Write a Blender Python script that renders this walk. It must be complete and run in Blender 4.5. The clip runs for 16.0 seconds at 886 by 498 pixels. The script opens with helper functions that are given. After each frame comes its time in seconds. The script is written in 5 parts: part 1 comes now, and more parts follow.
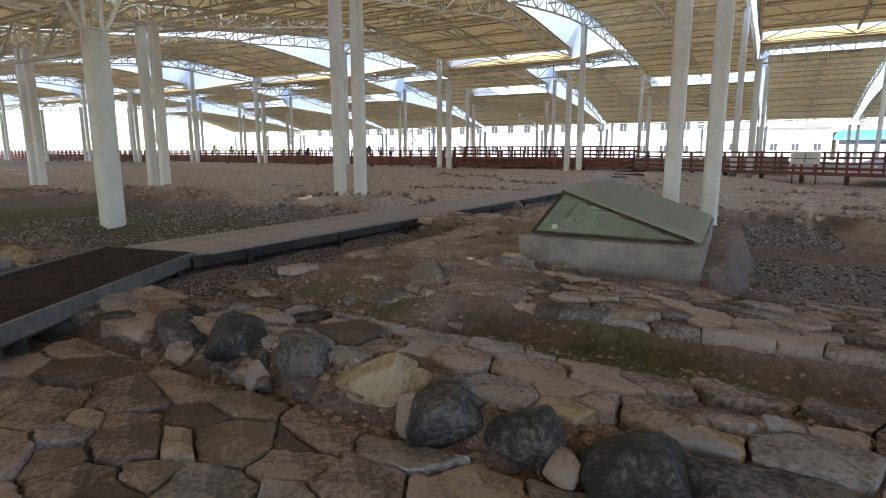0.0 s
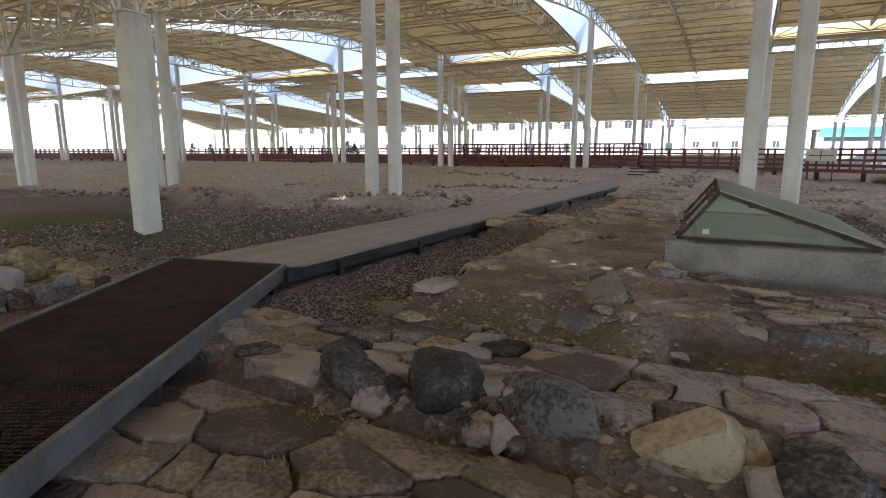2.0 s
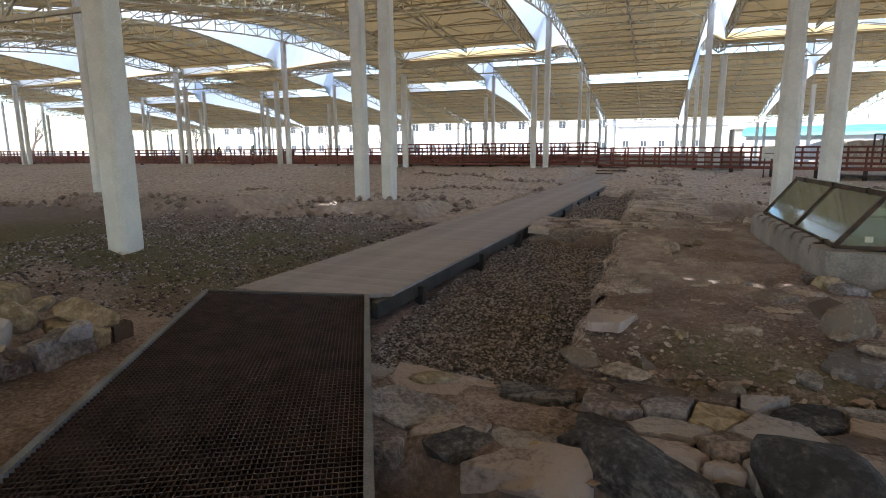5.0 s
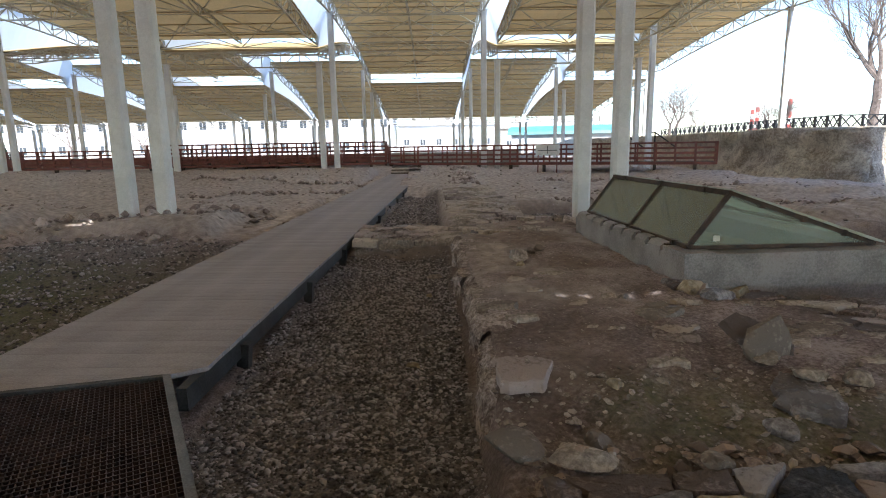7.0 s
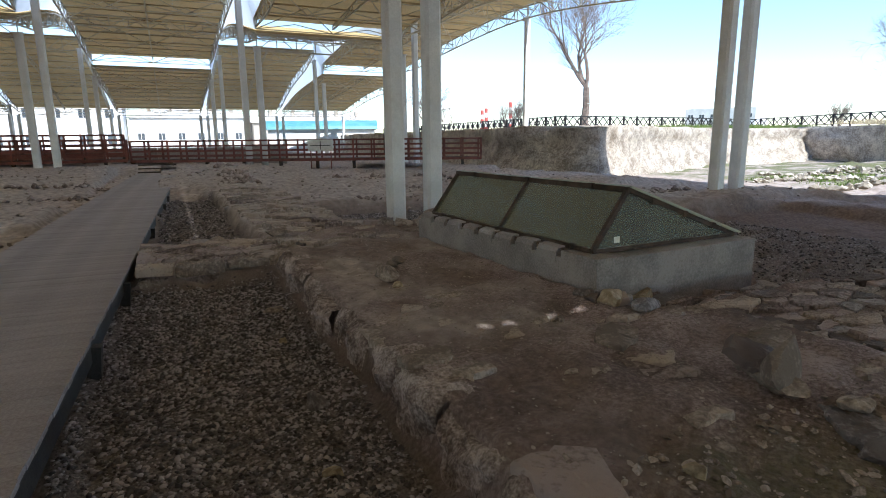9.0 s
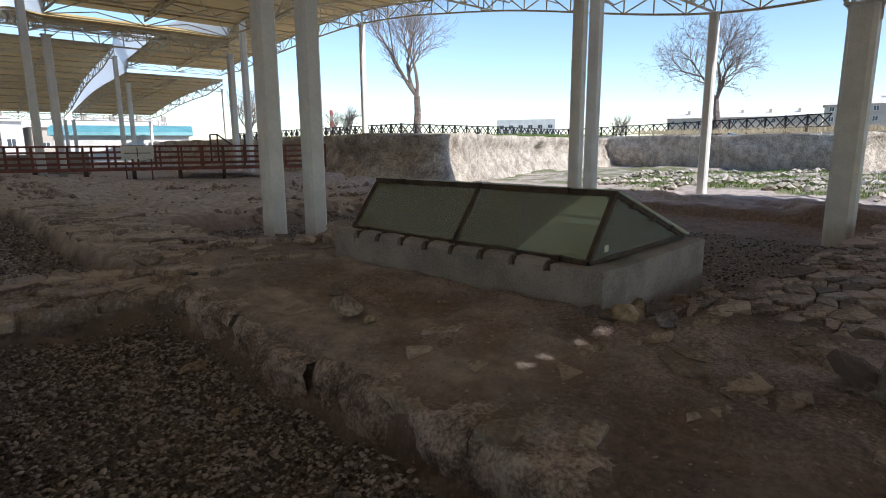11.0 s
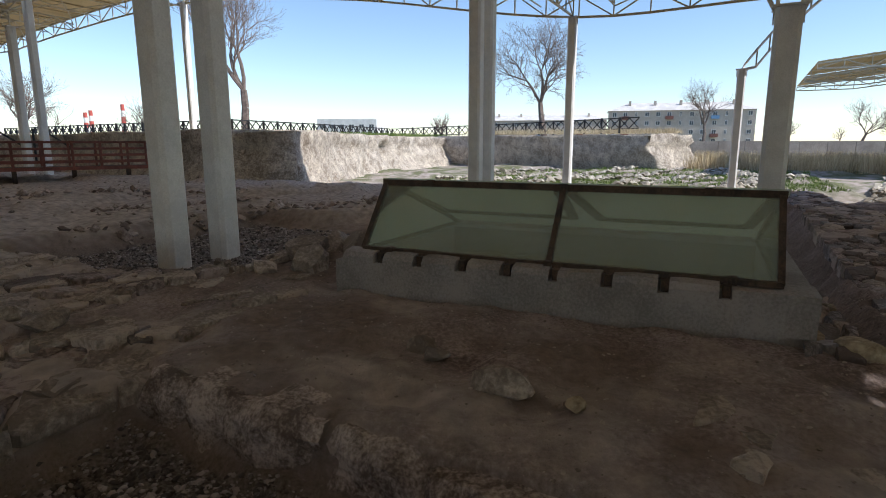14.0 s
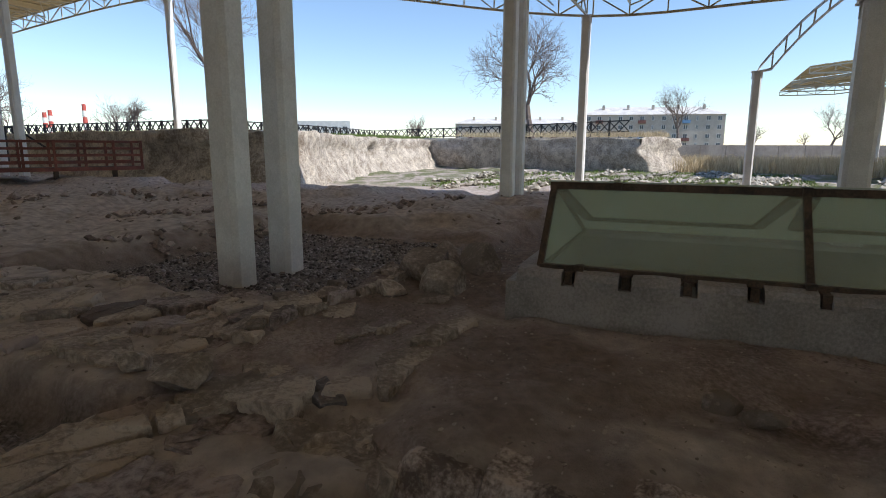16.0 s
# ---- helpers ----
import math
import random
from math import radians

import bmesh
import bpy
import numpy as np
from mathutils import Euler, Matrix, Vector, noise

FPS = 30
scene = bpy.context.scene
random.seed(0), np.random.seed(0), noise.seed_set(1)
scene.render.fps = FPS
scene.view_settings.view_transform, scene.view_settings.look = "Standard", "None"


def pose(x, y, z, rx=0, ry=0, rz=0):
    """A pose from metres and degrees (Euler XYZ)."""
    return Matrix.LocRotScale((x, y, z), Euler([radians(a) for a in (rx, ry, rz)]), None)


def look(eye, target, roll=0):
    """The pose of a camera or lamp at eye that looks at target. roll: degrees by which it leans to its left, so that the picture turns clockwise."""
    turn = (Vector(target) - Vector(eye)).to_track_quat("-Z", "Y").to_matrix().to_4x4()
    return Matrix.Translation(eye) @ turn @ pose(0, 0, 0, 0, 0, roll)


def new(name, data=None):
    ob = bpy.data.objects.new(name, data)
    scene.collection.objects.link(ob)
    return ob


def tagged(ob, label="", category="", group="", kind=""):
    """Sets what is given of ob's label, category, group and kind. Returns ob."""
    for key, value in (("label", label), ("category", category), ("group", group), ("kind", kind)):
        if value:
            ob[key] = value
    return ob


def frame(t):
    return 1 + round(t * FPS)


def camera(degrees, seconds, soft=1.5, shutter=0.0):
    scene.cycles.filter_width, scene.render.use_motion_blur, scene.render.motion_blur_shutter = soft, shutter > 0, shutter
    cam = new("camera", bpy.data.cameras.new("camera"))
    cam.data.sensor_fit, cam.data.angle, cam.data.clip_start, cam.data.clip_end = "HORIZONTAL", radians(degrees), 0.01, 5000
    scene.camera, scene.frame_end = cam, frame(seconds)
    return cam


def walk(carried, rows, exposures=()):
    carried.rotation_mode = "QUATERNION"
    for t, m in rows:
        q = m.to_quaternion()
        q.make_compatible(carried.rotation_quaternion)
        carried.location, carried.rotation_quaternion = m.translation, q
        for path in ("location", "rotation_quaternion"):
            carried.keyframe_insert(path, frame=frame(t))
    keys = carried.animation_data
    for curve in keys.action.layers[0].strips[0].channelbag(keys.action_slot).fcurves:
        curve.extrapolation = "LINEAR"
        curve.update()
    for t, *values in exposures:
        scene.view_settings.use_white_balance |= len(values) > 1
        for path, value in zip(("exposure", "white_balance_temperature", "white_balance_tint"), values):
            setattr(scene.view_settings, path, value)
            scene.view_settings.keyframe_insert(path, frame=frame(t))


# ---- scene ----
cam = camera(76.7, 16.0, soft=1.0)
PATH = [
    (0, (2.055, -2.881, 1.576), (1.841, -0.923, 1.229), -0.0),
    (0.5, (1.419, -2.667, 1.583), (1.26, -0.705, 1.233), 0.2),
    (1, (0.843, -2.493, 1.575), (0.689, -0.529, 1.231), 0.2),
    (1.5, (0.381, -2.272, 1.543), (0.236, -0.308, 1.197), -0.1),
    (2, (-0.113, -2.03, 1.551), (-0.244, -0.066, 1.197), -0.1),
    (2.5, (-0.562, -1.845, 1.601), (-0.676, 0.121, 1.254), -0.0),
    (3, (-0.997, -1.516, 1.587), (-1.037, 0.453, 1.234), -0.1),
    (5.5, (-2.459, -0.179, 1.51), (-2.278, 1.781, 1.156), -0.5),
    (6, (-2.572, 0.233, 1.548), (-2.282, 2.179, 1.187), -0.6),
    (6.5, (-2.674, 0.611, 1.579), (-2.18, 2.515, 1.22), -0.7),
    (7, (-2.559, 1.063, 1.56), (-1.726, 2.844, 1.195), -1.0),
    (7.5, (-2.579, 1.578, 1.541), (-1.542, 3.246, 1.167), -0.9),
    (8, (-2.609, 2.057, 1.57), (-1.378, 3.588, 1.197), -0.6),
    (8.2, (-2.6, 2.285, 1.536), (-1.286, 3.745, 1.16), -0.6),
    (10.3, (-2.667, 4.18, 1.52), (-1.018, 5.247, 1.145), -0.4),
    (10.5, (-2.626, 4.386, 1.529), (-0.934, 5.388, 1.163), -0.4),
    (11, (-2.531, 4.774, 1.453), (-0.715, 5.525, 1.086), -0.4),
    (11.5, (-2.418, 5.279, 1.414), (-0.54, 5.858, 1.044), -0.2),
    (12, (-2.315, 5.753, 1.399), (-0.416, 6.26, 1.033), -0.1),
    (12.5, (-2.085, 6.21, 1.36), (-0.166, 6.634, 0.989), -0.1),
    (13, (-1.862, 6.645, 1.349), (0.067, 7.018, 0.976), -0.2),
    (13.5, (-1.693, 7.06, 1.354), (0.255, 7.328, 0.989), -0.1),
    (14, (-1.406, 7.5, 1.365), (0.554, 7.642, 0.995), -0.1),
    (14.5, (-1.176, 7.933, 1.319), (0.788, 8.036, 0.953), -0.0),
    (15, (-0.961, 8.382, 1.309), (1.005, 8.438, 0.945), 0.1),
    (15.5, (-0.663, 8.83, 1.298), (1.303, 8.866, 0.934), 0.0),
    (16, (-0.489, 9.28, 1.297), (1.478, 9.319, 0.937), 0.2),
]
walk(cam, [(t, look(eye, target, roll)) for t, eye, target, roll in PATH],
     [(0.0, 1.40, 6250, 12), (6.5, 1.40, 6150, 12), (8.0, 1.22, 5900, 8), (10.3, 0.60, 6150, 11), (12.0, 0.36, 6250, 12), (16.0, 0.27, 6250, 12)])

# ---- world and sun ----
SUN_HEADING, SUN_HEIGHT = 17.0, 48.0          # the way the light travels (clockwise from +y) and its height, degrees
world = bpy.data.worlds.new("sky")
scene.world = world
world.use_nodes = True
sky = world.node_tree.nodes.new("ShaderNodeTexSky")
sky.sky_type, sky.sun_disc = "NISHITA", False
sky.sun_elevation, sky.sun_rotation = radians(SUN_HEIGHT), radians(SUN_HEADING + 180)
sky.air_density, sky.dust_density, sky.ozone_density = 1.0, 0.0, 3.0
world.node_tree.nodes["Background"].inputs[1].default_value = 0.15
world.node_tree.links.new(sky.outputs[0], world.node_tree.nodes["Background"].inputs[0])
sun = new("sun", bpy.data.lights.new("sun", "SUN"))
sun.data.energy, sun.data.angle, sun.data.color = 4.6, radians(0.5), (1.0, 0.95, 0.87)
ah, eh = radians(SUN_HEADING), radians(SUN_HEIGHT)
sun.matrix_world = look((0, 0, 40), (math.sin(ah) * math.cos(eh), math.cos(ah) * math.cos(eh), 40 - math.sin(eh)))


# ---- materials ----
def material(name, dark, light, rough=0.85, scale=6.0, fine=60.0, bump=0.3, metal=0.0, island=0.0, objrand=0.0, third=None, depth=0.02):
    """Two colours mixed by broad and fine noise, with relief."""
    m = bpy.data.materials.new(name)
    m.use_nodes = True
    nt = m.node_tree
    b = nt.nodes["Principled BSDF"]
    co = nt.nodes.new("ShaderNodeTexCoord")
    n1, n2 = nt.nodes.new("ShaderNodeTexNoise"), nt.nodes.new("ShaderNodeTexNoise")
    for n, sc in ((n1, scale), (n2, fine)):
        n.inputs["Scale"].default_value, n.inputs["Detail"].default_value, n.inputs["Roughness"].default_value = sc, 7.0, 0.66
        nt.links.new(co.outputs["Object"], n.inputs["Vector"])
    add = nt.nodes.new("ShaderNodeMath")
    add.operation = "ADD"
    mul = nt.nodes.new("ShaderNodeMath")
    mul.operation, mul.inputs[1].default_value, mul.inputs[2].default_value = "MULTIPLY_ADD", 0.85, -0.15
    nt.links.new(n2.outputs[0], mul.inputs[0])
    nt.links.new(n1.outputs[0], add.inputs[0])
    nt.links.new(mul.outputs[0], add.inputs[1])
    top = add.outputs[0]
    if island or objrand:
        g = nt.nodes.new("ShaderNodeNewGeometry" if island else "ShaderNodeObjectInfo")
        m2 = nt.nodes.new("ShaderNodeMath")
        m2.operation, m2.inputs[1].default_value, m2.inputs[2].default_value = "MULTIPLY_ADD", island or objrand, -(island or objrand) / 2
        nt.links.new(g.outputs["Random Per Island" if island else "Random"], m2.inputs[0])
        a2 = nt.nodes.new("ShaderNodeMath")
        nt.links.new(top, a2.inputs[0])
        nt.links.new(m2.outputs[0], a2.inputs[1])
        top = a2.outputs[0]
    ramp = nt.nodes.new("ShaderNodeValToRGB")
    r = ramp.color_ramp
    r.elements[0].position, r.elements[0].color = 0.63, (*dark, 1)
    r.elements[1].position, r.elements[1].color = 0.93, (*light, 1)
    if third:
        e = r.elements.new(0.78)
        e.color = (*third, 1)
    nt.links.new(top, ramp.inputs[0])
    nt.links.new(ramp.outputs[0], b.inputs["Base Color"])
    b.inputs["Roughness"].default_value, b.inputs["Metallic"].default_value = rough, metal
    if bump:
        bp = nt.nodes.new("ShaderNodeBump")
        bp.inputs["Strength"].default_value, bp.inputs["Distance"].default_value = bump, depth
        nt.links.new(top, bp.inputs["Height"])
        nt.links.new(bp.outputs[0], b.inputs["Normal"])
    return m


M_column = material("column_paint", (0.7, 0.7, 0.685), (0.86, 0.86, 0.845), 0.55, 1.5, 40, 0.05)
M_truss = material("truss_paint", (0.50, 0.46, 0.36), (0.68, 0.64, 0.52), 0.5, 2, 30, 0.03)
M_roof = material("roof_panel", (0.52, 0.39, 0.175), (0.71, 0.555, 0.28), 0.55, 0.25, 9, 0.08, island=0.18)
M_purlin = material("purlin", (0.42, 0.33, 0.19), (0.58, 0.48, 0.30), 0.55, 1, 20, 0.03)
M_deck = material("deck_board", (0.303, 0.271, 0.275), (0.465, 0.424, 0.435), 0.8, 1.2, 55, 0.15, objrand=0.1, depth=0.004)
M_steel_dark = material("dark_steel", (0.035, 0.035, 0.037), (0.085, 0.083, 0.08), 0.55, 3, 60, 0.06, 0.3)
M_steel_grey = material("grey_steel", (0.12, 0.125, 0.14), (0.24, 0.245, 0.26), 0.5, 3, 70, 0.06, 0.3)
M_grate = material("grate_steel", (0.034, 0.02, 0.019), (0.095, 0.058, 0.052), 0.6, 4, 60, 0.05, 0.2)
M_concrete = material("cast_concrete", (0.232, 0.215, 0.209), (0.395, 0.362, 0.354), 0.9, 1.8, 45, 0.3, depth=0.012)
M_redpaint = material("red_rail_paint", (0.12, 0.035, 0.028), (0.24, 0.075, 0.055), 0.6, 2, 40, 0.08, objrand=0.2)
M_redpanel = material("red_panel", (0.16, 0.06, 0.045), (0.27, 0.12, 0.09), 0.7, 1.2, 30, 0.05)
M_darkwood = material("dark_timber", (0.03, 0.02, 0.016), (0.08, 0.055, 0.04), 0.8, 3, 50, 0.2)
M_stone_brown = material("brown_flagstone", (0.151, 0.118, 0.110), (0.475, 0.394, 0.374), 0.88, 2.6, 22, 1.0, objrand=0.55, third=(0.303, 0.246, 0.234), depth=0.03)
M_stone_grey = material("grey_flagstone", (0.182, 0.165, 0.174), (0.455, 0.424, 0.440), 0.85, 2.8, 22, 1.0, objrand=0.45, depth=0.03)
M_stone_dark = material("dark_boulder", (0.032, 0.031, 0.036), (0.25, 0.238, 0.245), 0.72, 3.6, 26, 1.0, objrand=0.2, third=(0.088, 0.085, 0.094), depth=0.04)
M_stone_yellow = material("pale_limestone", (0.26, 0.205, 0.135), (0.55, 0.465, 0.34), 0.9, 4, 20, 1.0, objrand=0.2, depth=0.02)
M_pebble = material("gravel_pebble", (0.106, 0.095, 0.099), (0.505, 0.458, 0.473), 0.85, 3, 40, 0.2, island=0.9, third=(0.202, 0.177, 0.183))
M_stone_brown2 = material("stone_chip", (0.172, 0.128, 0.110), (0.424, 0.325, 0.275), 0.9, 3, 40, 0.3, island=0.6)
M_rubble = material("earthy_rubble", (0.222, 0.172, 0.154), (0.505, 0.424, 0.391), 0.95, 3, 30, 0.4, island=0.4)
M_palestone = material("sunlit_ruin_stone", (0.22, 0.195, 0.155), (0.5, 0.455, 0.38), 0.9, 2, 20, 0.4, island=0.5)
M_stone_earth = material("earthy_stone", (0.23, 0.19, 0.165), (0.58, 0.495, 0.43), 0.95, 2.8, 26, 1.0, objrand=0.3, third=(0.37, 0.31, 0.268), depth=0.03)
M_bankface = material("bank_plaster", (0.151, 0.113, 0.101), (0.626, 0.532, 0.501), 0.95, 5.5, 40, 0.9, third=(0.364, 0.295, 0.270), depth=0.02)
M_clod = material("soil_clod", (0.23, 0.19, 0.165), (0.52, 0.445, 0.395), 0.95, 5, 40, 0.4, island=0.5)
M_cutsoil = material("cut_soil", (0.34, 0.28, 0.225), (0.78, 0.7, 0.59), 0.95, 1.3, 8, 1.0, depth=0.3)
M_bark = material("bare_branch", (0.10, 0.075, 0.06), (0.24, 0.19, 0.16), 0.9, 3, 30, 0.3)
M_straw = material("dry_grass", (0.42, 0.33, 0.19), (0.68, 0.57, 0.38), 0.9, 1, 20, 0.1, island=0.4)
M_white = material("white_render", (0.62, 0.61, 0.58), (0.80, 0.79, 0.76), 0.85, 0.3, 8, 0.1)
M_facade = material("beige_facade", (0.40, 0.35, 0.29), (0.54, 0.48, 0.41), 0.9, 0.25, 6, 0.1)
M_slate = material("pale_roof_sheet", (0.50, 0.48, 0.45), (0.68, 0.66, 0.62), 0.8, 0.4, 8, 0.2)
M_darkglass = material("window_dark", (0.05, 0.06, 0.07), (0.10, 0.115, 0.13), 0.15, 1, 10, 0)
M_teal = material("teal_sheet", (0.08, 0.24, 0.27), (0.14, 0.36, 0.39), 0.5, 0.4, 6, 0.1)
M_blackiron = material("black_iron", (0.012, 0.012, 0.013), (0.035, 0.033, 0.032), 0.6, 3, 30, 0.05, 0.2)
M_chimred = material("chimney_red", (0.42, 0.07, 0.06), (0.55, 0.12, 0.09), 0.8, 1, 10, 0.05)
M_wallgrey = material("grey_wall", (0.24, 0.21, 0.19), (0.40, 0.36, 0.32), 0.9, 0.5, 12, 0.3)
M_evergreen = material("evergreen", (0.02, 0.035, 0.018), (0.06, 0.085, 0.04), 0.9, 1, 10, 0.2, island=0.4)
M_paper = material("paper_label", (0.72, 0.74, 0.62), (0.84, 0.85, 0.76), 0.7, 5, 40, 0.0)
M_iron_rust = material("rusty_frame", (0.045, 0.033, 0.028), (0.13, 0.085, 0.06), 0.7, 6, 60, 0.2, 0.2)
M_blue = material("blue_box", (0.12, 0.25, 0.42), (0.2, 0.36, 0.55), 0.6, 2, 20, 0.0)

# the roof sheets let a little daylight through
nt = M_roof.node_tree
tr = nt.nodes.new("ShaderNodeBsdfTranslucent")
tr.inputs[0].default_value = (0.65, 0.58, 0.425, 1)
mx = nt.nodes.new("ShaderNodeMixShader")
mx.inputs[0].default_value = 0.36
nt.links.new(nt.nodes["Principled BSDF"].outputs[0], mx.inputs[1])
nt.links.new(tr.outputs[0], mx.inputs[2])
nt.links.new(mx.outputs[0], nt.nodes["Material Output"].inputs[0])

# greenish glass: clear with a mirror's gloss
M_glass = bpy.data.materials.new("green_glass")
M_glass.use_nodes = True
nt = M_glass.node_tree
nt.nodes.remove(nt.nodes["Principled BSDF"])
ga, gb, gm, gf = (nt.nodes.new(k) for k in ("ShaderNodeBsdfTransparent", "ShaderNodeBsdfGlossy", "ShaderNodeMixShader", "ShaderNodeFresnel"))
gd, gm2 = nt.nodes.new("ShaderNodeBsdfDiffuse"), nt.nodes.new("ShaderNodeMixShader")
ga.inputs[0].default_value, gb.inputs[0].default_value, gb.inputs[1].default_value = (0.86, 0.92, 0.86, 1), (0.9, 0.95, 0.9, 1), 0.03
gd.inputs[0].default_value = (0.72, 0.80, 0.71, 1)
gm2.inputs[0].default_value, gf.inputs[0].default_value = 0.27, 1.5
nt.links.new(ga.outputs[0], gm2.inputs[1])
nt.links.new(gd.outputs[0], gm2.inputs[2])
nt.links.new(gf.outputs[0], gm.inputs[0])
nt.links.new(gm2.outputs[0], gm.inputs[1])
nt.links.new(gb.outputs[0], gm.inputs[2])
nt.links.new(gm.outputs[0], nt.nodes["Material Output"].inputs[0])

# ---- plan: u runs across the roof strips, v along them ----
TURN = 24.0
CU, SU = math.cos(radians(TURN)), math.sin(radians(TURN))


def W(u, v, z=0.0):
    return Vector((CU * u + SU * v, -SU * u + CU * v, z))


class Shape:
    """Vertices and faces gathered for one mesh."""

    def __init__(self):
        self.v, self.f = [], []

    def add(self, verts, faces):
        n = len(self.v)
        self.v += [tuple(p) for p in verts]
        self.f += [[i + n for i in f] for f in faces]
        return self

    def box(self, x0, y0, z0, x1, y1, z1):
        p = [(x, y, z) for z in (z0, z1) for x, y in ((x0, y0), (x1, y0), (x1, y1), (x0, y1))]
        return self.add(p, BOXF)

    def bar(self, a, b, w, h=None, up=(0, 0, 1)):
        """A square bar from a to b."""
        a, b, h = Vector(a), Vector(b), h or w
        d = (b - a).normalized()
        s = d.cross(Vector(up))
        s = Vector((1, 0, 0)) if s.length < 1e-4 else s.normalized()
        t = s.cross(d)
        s, t = s * w / 2, t * h / 2
        return self.add([q + o for q in (a, b) for o in (-s - t, s - t, s + t, -s + t)], BOXF)

    def path(self, pts, w):
        """A continuous square bar through points in one upright plane."""
        pts = [Vector(p) for p in pts]
        side = (pts[-1] - pts[0]).cross(Vector((0, 0, 1))).normalized() * w / 2
        up, m = Vector((0, 0, w / 2)), len(self.v)
        for p in pts:
            self.v += [tuple(p - side - up), tuple(p + side - up), tuple(p + side + up), tuple(p - side + up)]
        for k in range(len(pts) - 1):
            a = m + 4 * k
            self.f += [[a + i, a + (i + 1) % 4, a + 4 + (i + 1) % 4, a + 4 + i] for i in range(4)]
        self.f += [[m + 3, m + 2, m + 1, m], [len(self.v) - 4 + i for i in range(4)]]
        return self

    def tube(self, a, b, r0, r1, n=6):
        a, b = Vector(a), Vector(b)
        d = (b - a).normalized()
        s = d.orthogonal().normalized()
        t = d.cross(s)
        ring = [s * math.cos(6.2832 * i / n) + t * math.sin(6.2832 * i / n) for i in range(n)]
        return self.add([a + q * r0 for q in ring] + [b + q * r1 for q in ring],
                        [[i, (i + 1) % n, n + (i + 1) % n, n + i] for i in range(n)] + [list(range(n))[::-1], list(range(n, 2 * n))])

    def prism(self, ring, z0, z1):
        n = len(ring)
        return self.add([(x, y, z0) for x, y in ring] + [(x, y, z1) for x, y in ring],
                        [[i, (i + 1) % n, n + (i + 1) % n, n + i] for i in range(n)] + [list(range(n))[::-1], list(range(n, 2 * n))])

    def mesh(self, name, mat, smooth=False, mats=None, idx=None):
        me = bpy.data.meshes.new(name)
        me.from_pydata(self.v, [], self.f)
        me.materials.append(mat)
        for m in mats or ():
            me.materials.append(m)
        if idx is not None:
            me.polygons.foreach_set("material_index", idx)
        if smooth:
            me.polygons.foreach_set("use_smooth", [True] * len(me.polygons))
        me.update()
        return me


BOXF = [[3, 2, 1, 0], [4, 5, 6, 7], [0, 1, 5, 4], [1, 2, 6, 5], [2, 3, 7, 6], [3, 0, 4, 7]]


def part(name, shape, mat, parent=None, label="", smooth=False):
    me = shape if isinstance(shape, bpy.types.Mesh) else shape.mesh(name, mat, smooth)
    ob = new(name, me)
    ob.parent = parent
    if label:
        tagged(ob, label)
    return ob


def thing(name, at, rz, label, category, group="", kind=""):
    e = new(name)
    e.empty_display_size = 0.1
    e.matrix_basis = pose(at[0], at[1], at[2], 0, 0, rz)
    return tagged(e, label, category, group, kind)


# ---- ground ----
def vnoise(x, y, seed):
    """Smooth value noise on arrays."""
    xi, yi = np.floor(x).astype(np.int64), np.floor(y).astype(np.int64)
    fx, fy = x - xi, y - yi
    fx, fy = fx * fx * (3 - 2 * fx), fy * fy * (3 - 2 * fy)

    def h(a, b):
        n = (a * 374761393 + b * 668265263 + seed * 974711) & 0x7FFFFFFF
        n = ((n ^ (n >> 13)) * 1274126177) & 0x7FFFFFFF
        return ((n ^ (n >> 16)) & 0xFFFF) / 65535.0
    return (h(xi, yi) * (1 - fx) + h(xi + 1, yi) * fx) * (1 - fy) + (h(xi, yi + 1) * (1 - fx) + h(xi + 1, yi + 1) * fx) * fy - 0.5


def fbm(x, y, seed, octaves=4):
    return sum(vnoise(x * 2 ** k, y * 2 ** k, seed + k) / 2 ** k for k in range(octaves))


def ss(a, b, x):
    t = np.clip((x - a) / (b - a), 0, 1)
    return t * t * (3 - 2 * t)


def blk(u, v, u0, u1, v0, v1, e=0.12):
    """1 inside a block of ground, 0 outside, with soft ragged edges."""
    return ss(u0 - e, u0 + e, u) * ss(u1 + e, u1 - e, u) * ss(v0 - e, v0 + e, v) * ss(v1 + e, v1 - e, v)


